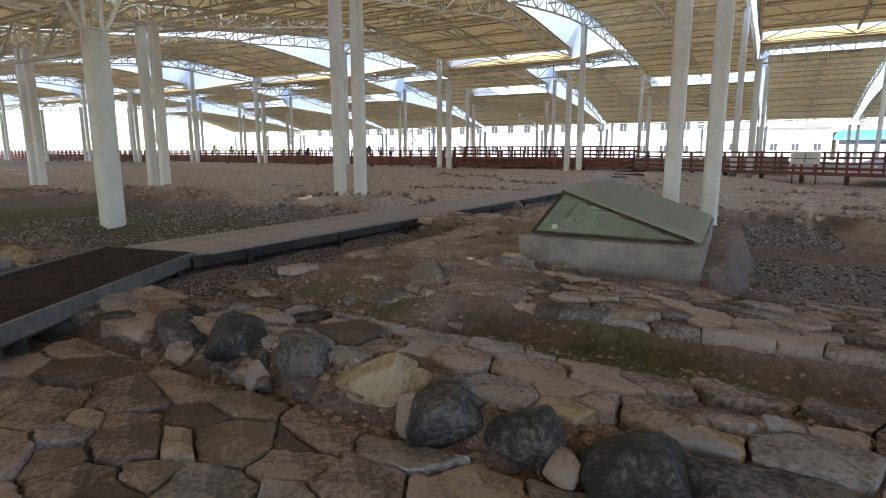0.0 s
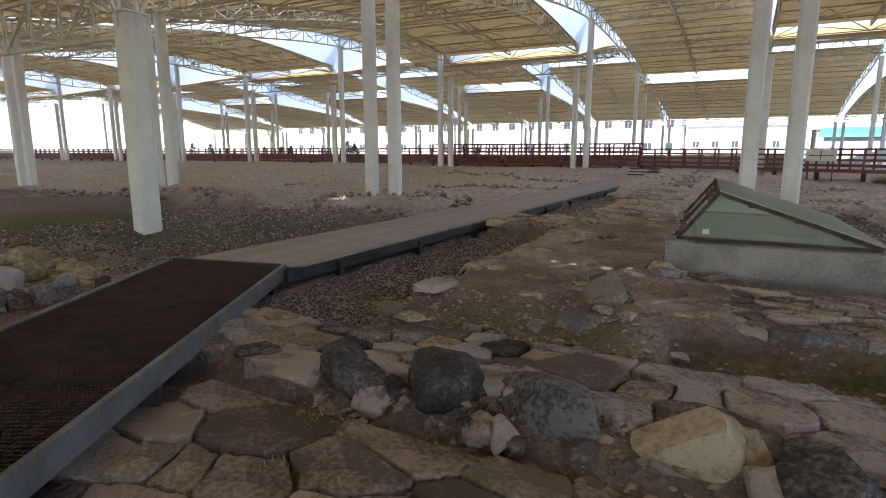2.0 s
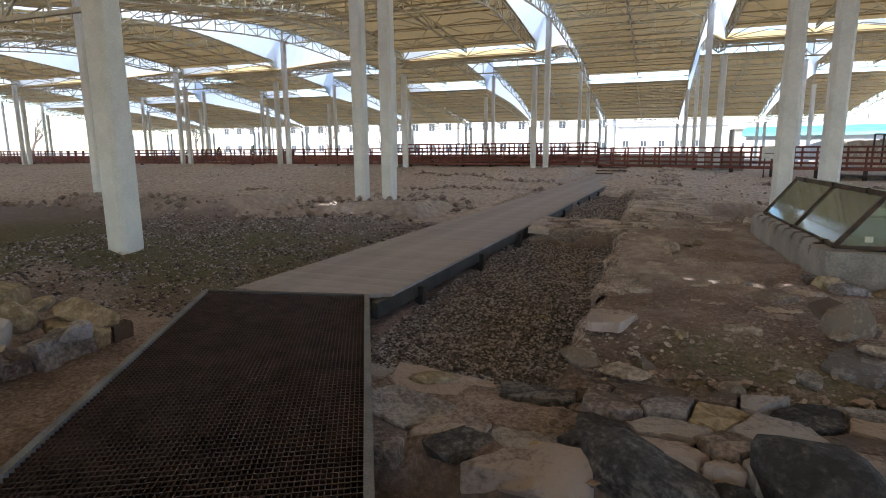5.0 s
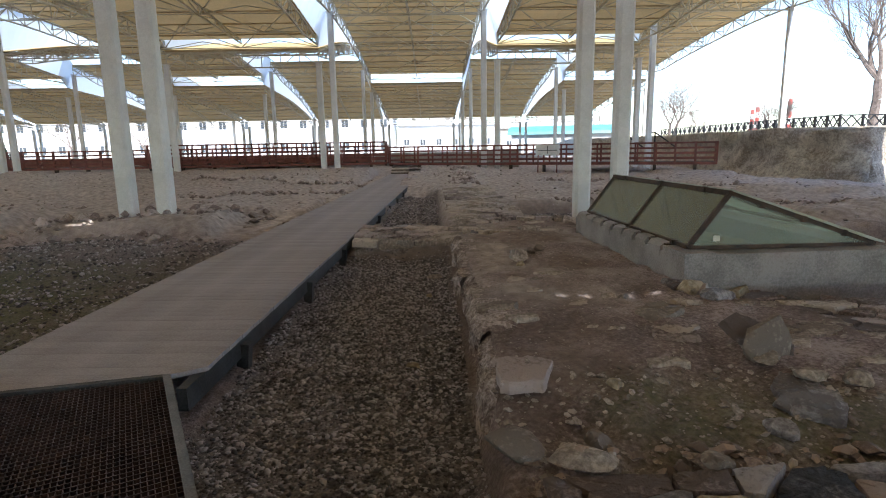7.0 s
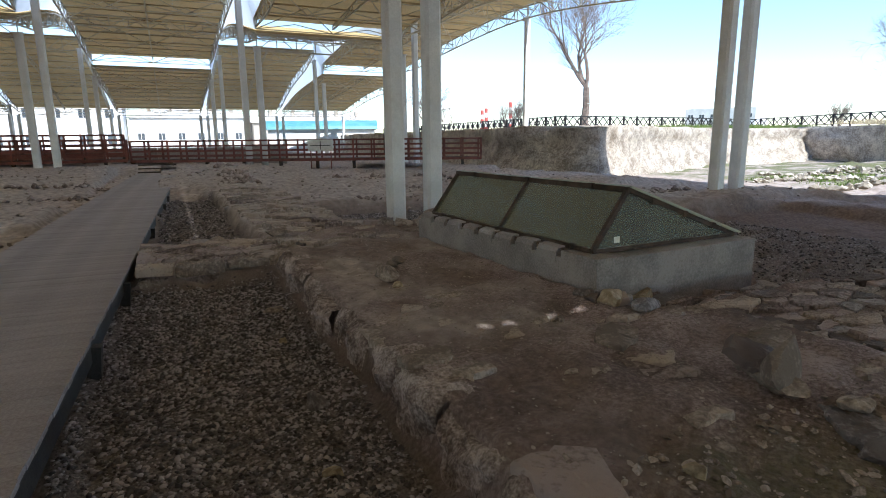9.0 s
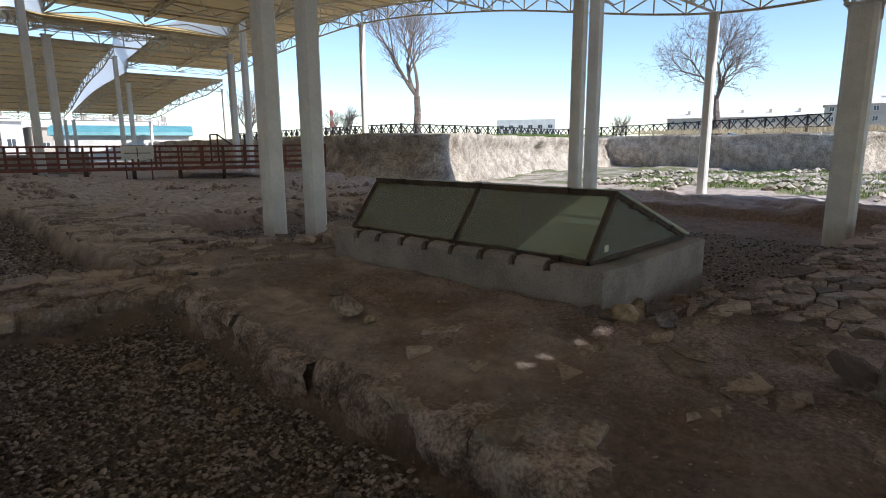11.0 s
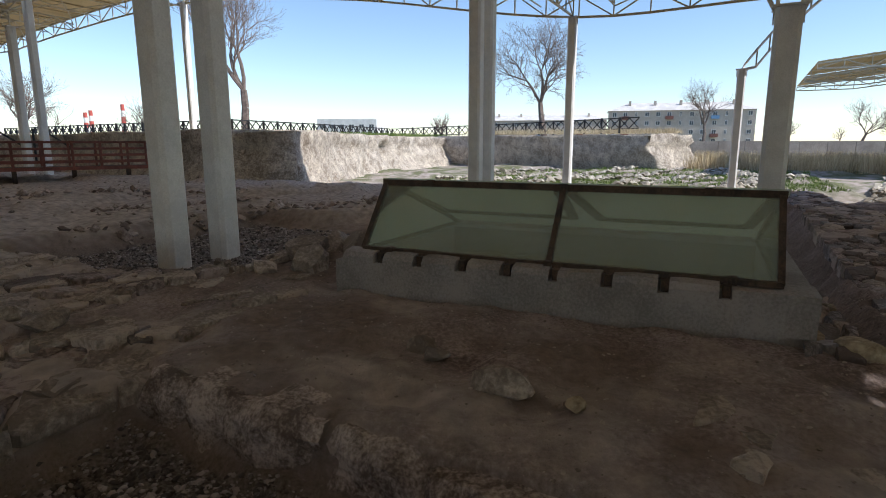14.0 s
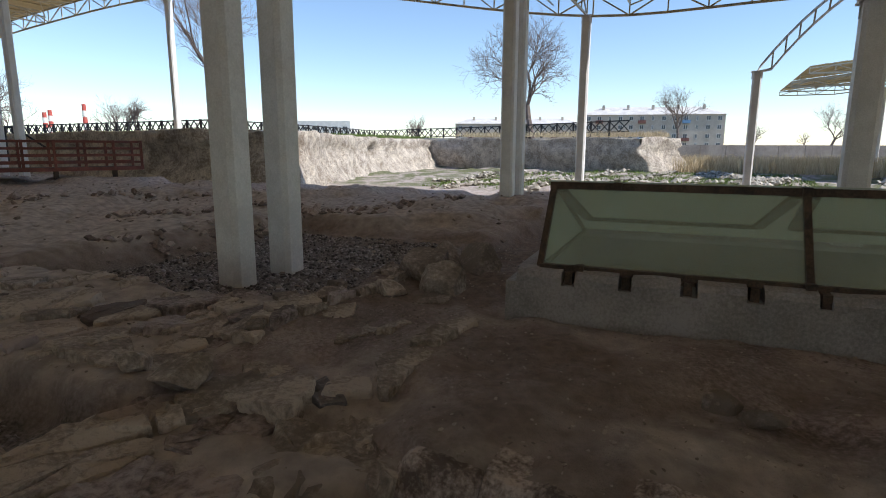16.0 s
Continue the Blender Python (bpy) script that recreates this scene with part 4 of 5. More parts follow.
house("white_building", (p.x, p.y), (q.x, q.y), 12, -0.6, 6.0, 8, 1, 6, M_white, M_slate, "low white rendered building beyond the shelter", (1.4, 1.5), "building")
p, q = W(13, 128), W(40, 128)
house("low_house", (p.x, p.y), (q.x, q.y), 10, -0.6, 5.0, 7.2, 1, 7, M_facade, M_slate, "low beige house with a pale roof beyond the shelter", (1.3, 1.2), "house")


def teal_hall():
    o = Vector((48.5, 82.5, -0.5))
    e = thing("teal_hall", o, -41.3, "low hall with a teal barrel roof", "building")
    L, D = 16.7, 9
    part("wall", Shape().box(0, 0, 0, L, D, 3.6), M_white, e)
    s, n = Shape(), 10
    ring = [(D / 2 - (D / 2 + 0.5) * math.cos(math.pi * i / n), 3.5 + 1.5 * math.sin(math.pi * i / n)) for i in range(n + 1)]
    s.add([(x, y, z) for x in (-0.6, L + 0.6) for y, z in ring], [[i, i + 1, n + 2 + i, n + 1 + i] for i in range(n)] + [list(range(n + 1)), list(range(n + 1, 2 * n + 2))[::-1]])
    part("roof", s, M_teal, e)


teal_hall()


def chimney(x, y, h):
    e = thing("chimney", (x, y, -2), 0, "tall red and white banded factory chimney", "chimney", "factory chimneys")
    n = 7
    for k in range(n):
        r0, r1 = 2.4 - 0.8 * k / n, 2.4 - 0.8 * (k + 1) / n
        part("band", Shape().tube((0, 0, h * k / n), (0, 0, h * (k + 1) / n), r0, r1, 14), M_chimred if k % 2 == 0 else M_white, e)


chimney(485, 361, 31)
chimney(488, 358, 33)
chimney(502, 337, 39)


def grey_wall(a, b, z, h, label):
    a, b = Vector((*a, z)), Vector((*b, z))
    d = b - a
    e = thing("yard_wall", a, math.degrees(math.atan2(d.y, d.x)), label, "wall")
    n = int(d.length / 3)
    for i in range(n):
        x0, x1 = d.length * i / n, d.length * (i + 1) / n - 0.06
        part("panel", Shape().box(x0, -0.1, -1.5, x1, 0.1, h), M_wallgrey, e)


grey_wall((72, -6), (66, -60), -0.6, 2.2, "weathered grey concrete panel wall round the site")


# ---- bare trees ----
def tree(x, y, z, h, seed, label="tall bare leafless tree with fine twigs", spread=0.75, stems=1, levels=5):
    rnd = random.Random(seed)
    h, z, tmin = h * 1.28, z - 0.35, 0.0006 * h
    e = thing("tree", (x, y, z), 0, label, "tree", "bare trees")
    trunk, crown = Shape(), Shape()

    def grow(p, d, length, r, lev):
        segs = 3 if lev < 3 else 2
        for k in range(segs):
            d2 = (d + Vector((rnd.gauss(0, 0.12), rnd.gauss(0, 0.12), rnd.gauss(0.04, 0.06)))).normalized()
            q = p + d2 * length / segs
            r2 = max(tmin, r * 0.88)
            (trunk if lev < 2 else crown).tube(p, q, r, r2, 6 if lev < 2 else (4 if lev < 3 else 3))
            p, d, r = q, d2, r2
            if lev >= 1 and lev < levels and rnd.random() < 0.75:
                side = d.orthogonal().normalized()
                side.rotate(Matrix.Rotation(rnd.uniform(0, 6.28), 3, d))
                grow(p, (d * 0.7 + side * spread + Vector((0, 0, 0.15))).normalized(), length * rnd.uniform(0.5, 0.72), max(tmin, r * 0.6), lev + 1)
        if lev < levels:
            for k in range(3 if lev < 3 else 2):
                side = d.orthogonal().normalized()
                side.rotate(Matrix.Rotation(rnd.uniform(0, 6.28), 3, d))
                grow(p, (d * 0.8 + side * spread * rnd.uniform(0.6, 1.1) + Vector((0, 0, 0.12))).normalized(), length * rnd.uniform(0.62, 0.85), max(tmin, r * 0.66), lev + 1)
    for s in range(stems):
        lean = Vector((rnd.gauss(0, 0.14 * (stems > 1)), (s - (stems - 1) / 2) * 0.36, 1)).normalized()
        grow(Vector((0, 0, -0.3)), lean, h * 0.28, h * 0.026, 0)
    part("trunk", trunk, M_bark, e)
    part("crown", crown, M_bark, e, "fine bare grey-brown twigs")


tree(55.6, 31.7, 2.2, 14.4, 17, "tall forked bare tree beside the fence", 0.5, 1, 6)
tree(60.5, 1.0, 2.2, 12.0, 8, "broad bare tree above the earth bank", 0.85, 1, 6)
tree(72, 70, 1.5, 10.5, 12)
tree(62, 62, 1.5, 8.5, 14)
tree(61, 45, 1.8, 5.2, 21, "bushy bare shrub with many stems", 0.7, 4, 4)
tree(143, -46, 1.0, 15, 31, spread=0.8)
tree(103, -58, 0.5, 8.5, 33)
tree(112, -70, 0.5, 7.5, 35)
tree(200, 24, 0, 11, 41, "slim upright bare poplar on the skyline", 0.25, 3, 4)
tree(180, 95, 0, 10, 45, levels=4)
tree(210, -100, 0, 10, 47, levels=4)
for k, (u, v, h) in enumerate([(-95, 95, 11), (-70, 108, 9), (-58, 112, 8), (-125, 80, 12), (30, 112, 8), (46, 105, 9)]):
    q = W(u, v)
    tree(q.x, q.y, -0.4, h, 60 + k, levels=4)


def shrub(u, v, h, seed):
    rnd = random.Random(seed)
    q = W(u, v)
    e = thing("evergreen_shrub", (q.x, q.y, -0.4), 0, "small dark evergreen shrub beyond the fence", "shrub", "evergreen shrubs")
    s = Shape()
    for i in range(260):
        t = rnd.random() ** 0.7
        a, r = rnd.uniform(0, 6.28), 0.42 * h * (1 - t) * rnd.uniform(0.5, 1.1) + 0.05
        p = Vector((r * math.cos(a), r * math.sin(a), 0.1 + t * h))
        n = Vector((rnd.gauss(0, 1), rnd.gauss(0, 1), rnd.gauss(0, 1))).normalized() * 0.2
        m = n.orthogonal() * rnd.uniform(0.5, 1)
        s.add([p, p + n, p + n + m, p + m], [[0, 1, 2, 3]])
    part("trunk", Shape().tube((0, 0, -0.2), (0, 0, h * 0.5), 0.06, 0.03), M_bark, e)
    part("foliage", s, M_evergreen, e)


for k in range(8):
    shrub(-118 + k * 7.5 + random.uniform(-2, 2), 92 + random.uniform(-6, 12), random.uniform(2.2, 3.4), 200 + k)


# ---- reeds and dry grass to the east ----
def grass_tufts(name, zone, count, h, mat, label, seed):
    rnd = random.Random(seed)
    s = Shape()
    spots = [(rnd.uniform(*zone[0]), rnd.uniform(*zone[1])) for i in range(count)]
    heights = ground_height(np.array([p[0] for p in spots]), np.array([p[1] for p in spots]))
    for (u, v), zz in zip(spots, heights):
        q = W(u, v)
        z = zone[2] if zone[2] is not None else float(zz)
        for k in range(5):
            a, l = rnd.uniform(0, 6.28), h * rnd.uniform(0.5, 1.15)
            b = Vector((q.x + rnd.gauss(0, 0.12 * h), q.y + rnd.gauss(0, 0.12 * h), z - 0.03))
            t = b + Vector((math.cos(a) * l * 0.3, math.sin(a) * l * 0.3, l))
            w = Vector((-math.sin(a), math.cos(a), 0)) * 0.012 * (1 + h)
            s.add([b - w, b + w, t], [[0, 1, 2]])
    tagged(part(name, s, mat), label, "grass", kind="stuff")


grass_tufts("reeds", ((49, 64), (-20, 11), -0.95), 3800, 1.55, M_straw, "tall dry straw-coloured reeds along the wall", 5)
grass_tufts("dry_grass", ((33, 60), (44, 50), 2.1), 1400, 0.5, M_straw, "dry pale grass tufts on the bank", 6)
grass_tufts("dry_grass", ((48, 58), (12, 32), 2.35), 1400, 0.5, M_straw, "dry pale grass tufts on the bank", 7)
M_greengrass = material("young_grass", (0.07, 0.12, 0.02), (0.20, 0.28, 0.06), 0.8, 2, 20, 0.0, island=0.4)
grass_tufts("green_grass", ((36, 57), (37, 46), 2.12), 2600, 0.4, M_greengrass, "young green grass along the top of the bank", 18)
grass_tufts("green_grass", ((26, 47), (2, 24), None), 9000, 0.2, M_greengrass, "short young green grass between the ruins", 8)
grass_tufts("green_grass", ((0.6, 3.4), (2.6, 3.4), None), 420, 0.035, M_greengrass, "sparse low green sprouts in the damp hollow", 9)


grass_tufts("dry_grass", ((-2.2, -0.9), (0.3, 1.1), -0.4), 120, 0.09, M_straw, "wisps of dry grass between the paving stones", 12)
for k in range(12):
    tree(190 + 8 * (k % 5), 120 - 21 * k, 0, 6 + (k * 37 % 5), 400 + k, "small bare tree on the skyline", levels=3)

# ---- stones ----
def clip_cell(poly, p, q):
    """Keeps the side of the polygon nearer to p than to q."""
    dx, dy = q[0] - p[0], q[1] - p[1]
    k = 0.5 + (p[2] ** 2 - q[2] ** 2) * 0.14 / (dx * dx + dy * dy)
    mx_, my_ = p[0] + dx * k, p[1] + dy * k
    out = []
    for i in range(len(poly)):
        a, b = poly[i], poly[(i + 1) % len(poly)]
        da, db = (a[0] - mx_) * dx + (a[1] - my_) * dy, (b[0] - mx_) * dx + (b[1] - my_) * dy
        if da <= 0:
            out.append(a)
        if da * db < 0:
            t = da / (da - db)
            out.append((a[0] + (b[0] - a[0]) * t, a[1] + (b[1] - a[1]) * t))
    return out


def cells(u0, u1, v0, v1, size, rnd, stretch=1.4):
    """Irregular close-fitting cells over a rectangle, longer along u."""
    u0, u1 = u0 / stretch, u1 / stretch
    size = size / math.sqrt(stretch)
    seeds = []
    tries = int((u1 - u0) * (v1 - v0) / (size * size) * 12)
    for i in range(tries):
        p = (rnd.uniform(u0, u1), rnd.uniform(v0, v1))
        need = size * rnd.choice((0.38, 0.5, 0.8, 1.0, 1.2, 1.3))
        if all(math.hypot(p[0] - q[0], p[1] - q[1]) > (need + q[2]) / 2 for q in seeds):
            seeds.append((*p, need))
    out = []
    for p in seeds:
        poly = [(u0, v0), (u1, v0), (u1, v1), (u0, v1)]
        for q in sorted((s for s in seeds if s is not p and math.hypot(p[0] - s[0], p[1] - s[1]) < size * 3.2), key=lambda s: math.hypot(p[0] - s[0], p[1] - s[1])):
            poly = clip_cell(poly, p, q)
        out.append(((p[0] * stretch, p[1], p[2]), [(x * stretch, y) for x, y in poly]))
    return out


def slab_mesh(poly, cx, cy, thick, gap, rnd, bulge=0.007):
    """A rough flat stone: ragged outline, broken arris, uneven top. Coordinates about (cx, cy), top near 0."""
    ring = []
    for i in range(len(poly)):
        a, b = poly[i], poly[(i + 1) % len(poly)]
        L = math.hypot(b[0] - a[0], b[1] - a[1])
        if L < 0.03:
            continue
        for t in ((0.04, 0.22, 0.4, 0.6, 0.78, 0.96) if L > 0.24 else (0.04, 0.5, 0.96) if L > 0.1 else (0.5,)):
            ring.append((a[0] + (b[0] - a[0]) * t - cx, a[1] + (b[1] - a[1]) * t - cy))
    if len(ring) < 5:
        return None
    rr, gk = [], rnd.uniform(0.7, 1.4)
    for x, y in ring:
        d = math.hypot(x, y) or 1
        k = max(0.45, (d - gap * gk * rnd.uniform(0.6, 1.3) - 0.11 * d * rnd.random() ** 3) / d)
        rr.append((x * k, y * k))
    n = len(rr)
    s = Shape()
    zs = [rnd.uniform(-1, 1) * bulge for _ in rr]
    s.v += [(x * 1.02, y * 1.02, -thick) for x, y in rr]
    s.v += [(x * 1.015, y * 1.015, z - 0.012 - rnd.uniform(0, 0.01)) for (x, y), z in zip(rr, zs)]
    s.v += [(x * 0.975, y * 0.975, z - rnd.uniform(0, 0.003)) for (x, y), z in zip(rr, zs)]
    s.v += [(x * 0.5 + rnd.uniform(-0.02, 0.02), y * 0.5 + rnd.uniform(-0.02, 0.02), rnd.uniform(-0.6, 1) * bulge) for x, y in rr]
    s.v.append((0, 0, rnd.uniform(-0.3, 1) * bulge))
    for k in range(3):
        s.f += [[k * n + i, k * n + (i + 1) % n, (k + 1) * n + (i + 1) % n, (k + 1) * n + i] for i in range(n)]
    s.f += [[3 * n + i, 3 * n + (i + 1) % n, 4 * n] for i in range(n)]
    return s


def flagstones(e_name, label, u0, u1, v0, v1, size, zf, mats, thick, gap, tilt, seed, keep=0.94, limit=300, kind="", category="stone wall", lift=0.0, bulge=0.007):
    rnd = random.Random(seed)
    o = W(u0, v0, 0)
    e = thing(e_name, o, -TURN, label, category, kind=kind)
    rest, count = Shape(), 0
    for (cx, cy, need), poly in cells(u0, u1, v0, v1, size, rnd):
        if rnd.random() > keep or len(poly) < 3:
            continue
        cx, cy = sum(q[0] for q in poly) / len(poly), sum(q[1] for q in poly) / len(poly)
        s = slab_mesh(poly, cx, cy, thick * rnd.uniform(0.7, 1.2), gap, rnd, bulge)
        if not s:
            continue
        z = zf(cx, cy) + lift + rnd.uniform(-0.02, 0.025)
        m = pose(cx - u0, cy - v0, z, rnd.gauss(0, tilt), rnd.gauss(0, tilt), 0)
        mat = rnd.choices([a for a, b in mats], [b for a, b in mats])[0]
        if count < limit:
            ob = part("stone", s, mat, e)
            ob.matrix_basis = m
            count += 1
        else:
            rest.add([m @ Vector(p) for p in s.v], s.f)
    if rest.v:
        tagged(part("stones_far", rest, mats[0][0], e), kind="stuff")
    return e


def zflat(z):
    return lambda u, v: z


def zground(u, v):
    return float(ground_height(np.array([u]), np.array([v]))[0])


BROWN = [(M_stone_brown, 6), (M_stone_grey, 1.6), (M_stone_earth, 1.5)]
EARTHY = [(M_stone_earth, 6), (M_stone_brown, 1.5)]
MIXED = [(M_stone_brown, 5), (M_stone_grey, 3), (M_stone_yellow, 1.2), (M_stone_dark, 0.5)]
flagstones("stone_paving", "worn brown irregular stone paving with earth in the joints", -3.6, 6.2, -1.6, 1.12, 0.50, zflat(-0.36), BROWN, 0.12, 0.010, 2.2, 101, 0.96, category="paving")
flagstones("stone_wall", "low dry wall of flat brown and grey slabs", -2.25, 7.6, 1.5, 2.5, 0.38, zflat(-0.085), MIXED, 0.13, 0.012, 4.2, 102, 0.97)
flagstones("stone_wall", "broad ruined wall top of flat brown slabs", 0.7, 9.0, 3.5, 5.2, 0.30, lambda u, v: -0.02 - 0.5 * float(ss(8, 20, np.array([u]))[0]), BROWN, 0.16, 0.008, 2.4, 103, 0.93)
flagstones("stone_wall", "low ruined wall of flat brown slabs beyond the skylight", 9.1, 22, 3.6, 5.1, 0.5, lambda u, v: -0.02 - 0.5 * float(ss(8, 20, np.array([u]))[0]), BROWN, 0.2, 0.02, 4, 104, 0.9)
flagstones("stone_wall", "broken wall end of brown slabs beside the grating", -4.2, -2.3, 1.2, 2.35, 0.46, zflat(-0.15), MIXED, 0.16, 0.008, 3.5, 105, 0.95)
flagstones("cross_wall", "low wall of large pale worn slabs crossing the trench", -4.15, -2.2, 9.32, 10.95, 0.62, zflat(-0.015), EARTHY, 0.13, 0.012, 2.2, 106, 1.0, bulge=0.022)
flagstones("cross_wall", "lower course of rough stones under the crossing wall", -4.15, -2.25, 9.37, 10.9, 0.4, zflat(-0.165), EARTHY, 0.2, 0.02, 4.0, 116, 1.0, bulge=0.02)
flagstones("side_wall", "low ruined wall of worn earth-covered stones", -2.4, -0.7, 11.1, 20, 0.42, lambda u, v: zground(u, v) + 0.03, EARTHY, 0.14, 0.02, 4, 107, 0.7)
flagstones("bank_top_stones", "worn flat stones half sunk in the trodden earth", -2.38, -1.2, 3.2, 6.4, 0.36, lambda u, v: zground(u, v) + 0.002, EARTHY, 0.1, 0.02, 2.0, 108, 0.35)
flagstones("sunken_stones", "worn flat stones bedded in the trodden earth", -1.3, 0.75, 3.55, 5.3, 0.32, lambda u, v: zground(u, v) + 0.004, EARTHY, 0.1, 0.02, 2.5, 113, 0.4, bulge=0.012)
flagstones("sunken_stones", "worn stones half sunk in the trodden earth", -2.3, 0.8, 9.7, 12.0, 0.40, lambda u, v: zground(u, v) + 0.025, EARTHY, 0.12, 0.025, 4, 109, 0.45)
flagstones("kerb_stones", "row of small flat stones edging the gravel round the columns", -1.6, 1.2, 10.85, 11.3, 0.34, lambda u, v: zground(u, v) + 0.06, EARTHY, 0.14, 0.03, 6, 110, 0.85)
flagstones("rubble_wall", "tumbled wall of pale broken stones beside the grating", -10.5, -6.6, 0.6, 2.5, 0.42, lambda u, v: -0.12, [(M_stone_grey, 4), (M_stone_yellow, 1.5), (M_stone_brown, 3)], 0.3, 0.02, 9, 111, 0.95, bulge=0.03)
flagstones("kerb_rubble", "rough stones round the foot of the skylight", -0.3, 3.0, 5.4, 5.85, 0.24, lambda u, v: zground(u, v) + 0.05, MIXED, 0.14, 0.02, 9, 112, 0.7)


def boulder_mesh(seed, sx, sy, sz, mat, rough=0.22, grow=1.34):
    bm = bmesh.new()
    bmesh.ops.create_icosphere(bm, subdivisions=3, radius=1.0)
    off = Vector((seed * 7.31, seed * 3.77, seed * 1.93))
    rnd = random.Random(seed)
    cuts = [(Vector((rnd.gauss(0, 1), rnd.gauss(0, 1), rnd.gauss(0, 0.8))).normalized(), rnd.uniform(0.46, 0.78)) for _ in range(12)]
    for v in bm.verts:
        n = v.co.normalized()
        r = 1 + rough * noise.noise(n * 1.3 + off) + rough * 0.5 * noise.noise(n * 3.1 + off) + rough * 0.22 * noise.noise(n * 7 + off)
        p = n * r
        for c, d in cuts:
            k = p.dot(c) - d
            if k > 0:
                p -= c * k * 0.96
        p = p * (1 + 0.035 * noise.noise(p * 5 + off) + 0.02 * noise.noise(p * 12 + off))
        v.co = Vector((p.x * sx, p.y * sy, p.z * sz)) * grow
    me = bpy.data.meshes.new("boulder")
    bm.to_mesh(me)
    bm.free()
    me.materials.append(mat)
    return me


LARGE_BOULDERS = [(-1.84, 1.36, 0.36, 0.24, 0.17, 'd'), (-1.02, 1.42, 0.3, 0.26, 0.2, 'd'), (-0.2, 1.42, 0.3, 0.26, 0.21, 'd'), (0.55, 1.36, 0.27, 0.22, 0.21, 'y'),
    (1.27, 1.24, 0.27, 0.24, 0.2, 'd'), (1.85, 1.22, 0.3, 0.22, 0.17, 'd'), (2.52, 1.2, 0.36, 0.25, 0.16, 'd'), (3.1, 1.25, 0.42, 0.27, 0.15, 'd'),
    (3.9, 1.3, 0.34, 0.25, 0.16, 'd'), (4.6, 1.3, 0.3, 0.24, 0.16, 'd')]
SMALL_BOULDERS = [(0.16, 1.45, 0.13, 0.13, 0.14, 'b'), (0.9, 1.4, 0.15, 0.15, 0.15, 'o'), (-0.62, 1.28, 0.1, 0.1, 0.1, 'd'), (-0.55, 1.5, 0.14, 0.12, 0.13, 'd'),
    (-0.72, 1.12, 0.09, 0.08, 0.07, 'd'), (-0.42, 1.12, 0.07, 0.07, 0.06, 'b'), (2.15, 1.1, 0.11, 0.1, 0.09, 'b'), (2.9, 1.02, 0.1, 0.09, 0.08, 'd'),
    (-1.42, 1.3, 0.12, 0.11, 0.12, 'd'), (1.58, 1.5, 0.12, 0.1, 0.12, 'b'), (-2.35, 1.3, 0.22, 0.2, 0.15, 'b'), (-2.8, 1.45, 0.2, 0.2, 0.14, 'd')]
BOULDERS = LARGE_BOULDERS + SMALL_BOULDERS
fill = random.Random(31)
for k in range(46):
    r = fill.uniform(0.045, 0.12)
    BOULDERS.append((-2.6 + 8.2 * k / 46 + fill.uniform(-0.1, 0.1), fill.uniform(1.05, 1.55), r * fill.uniform(0.9, 1.4), r, r * 0.9, fill.choice("ddbbbo")))
KIND = {"d": (M_stone_dark, "rough dark grey boulder in the wall face"), "y": (M_stone_yellow, "large pale yellow limestone block in the wall face"),
        "b": (M_stone_brown, "small rounded brown stone in the wall face"), "o": (M_stone_yellow, "small ochre stone in the wall face")}
for k, (u, v, sx, sy, sz, c) in enumerate(BOULDERS):
    p = W(u, v + 0.1)
    ob = new("boulder", boulder_mesh(k + 1, sx, sy, sz, KIND[c][0], grow=1.46))
    ob.matrix_basis = pose(p.x, p.y, -0.36 + sz * 0.8, random.uniform(-8, 8), random.uniform(-8, 8), -TURN + random.uniform(-25, 25))
    tagged(ob, KIND[c][1], "boulder", "boulders of the wall face")

# loose stones lying about
BANK_STONES = [(-2.33, 2.72, 0.17, 0.13, 0.055, 'b'), (-2.02, 2.6, 0.15, 0.11, 0.045, 'b'), (-1.87, 2.78, 0.09, 0.08, 0.04, 'b'), (-1.6, 3.3, 0.055, 0.045, 0.035, 'y'),
    (-0.34, 3.72, 0.2, 0.09, 0.17, 'b'), (0.36, 3.05, 0.11, 0.08, 0.05, 'b'), (-0.44, 3.75, 0.3, 0.09, 0.05, 'b'), (-0.34, 3.34, 0.09, 0.07, 0.04, 'b'),
    (-0.08, 3.23, 0.09, 0.07, 0.05, 'b'), (-0.55, 3.05, 0.17, 0.1, 0.06, 'g'), (-0.84, 2.82, 0.09, 0.07, 0.05, 'g'), (-1.31, 2.53, 0.09, 0.07, 0.05, 'b')]
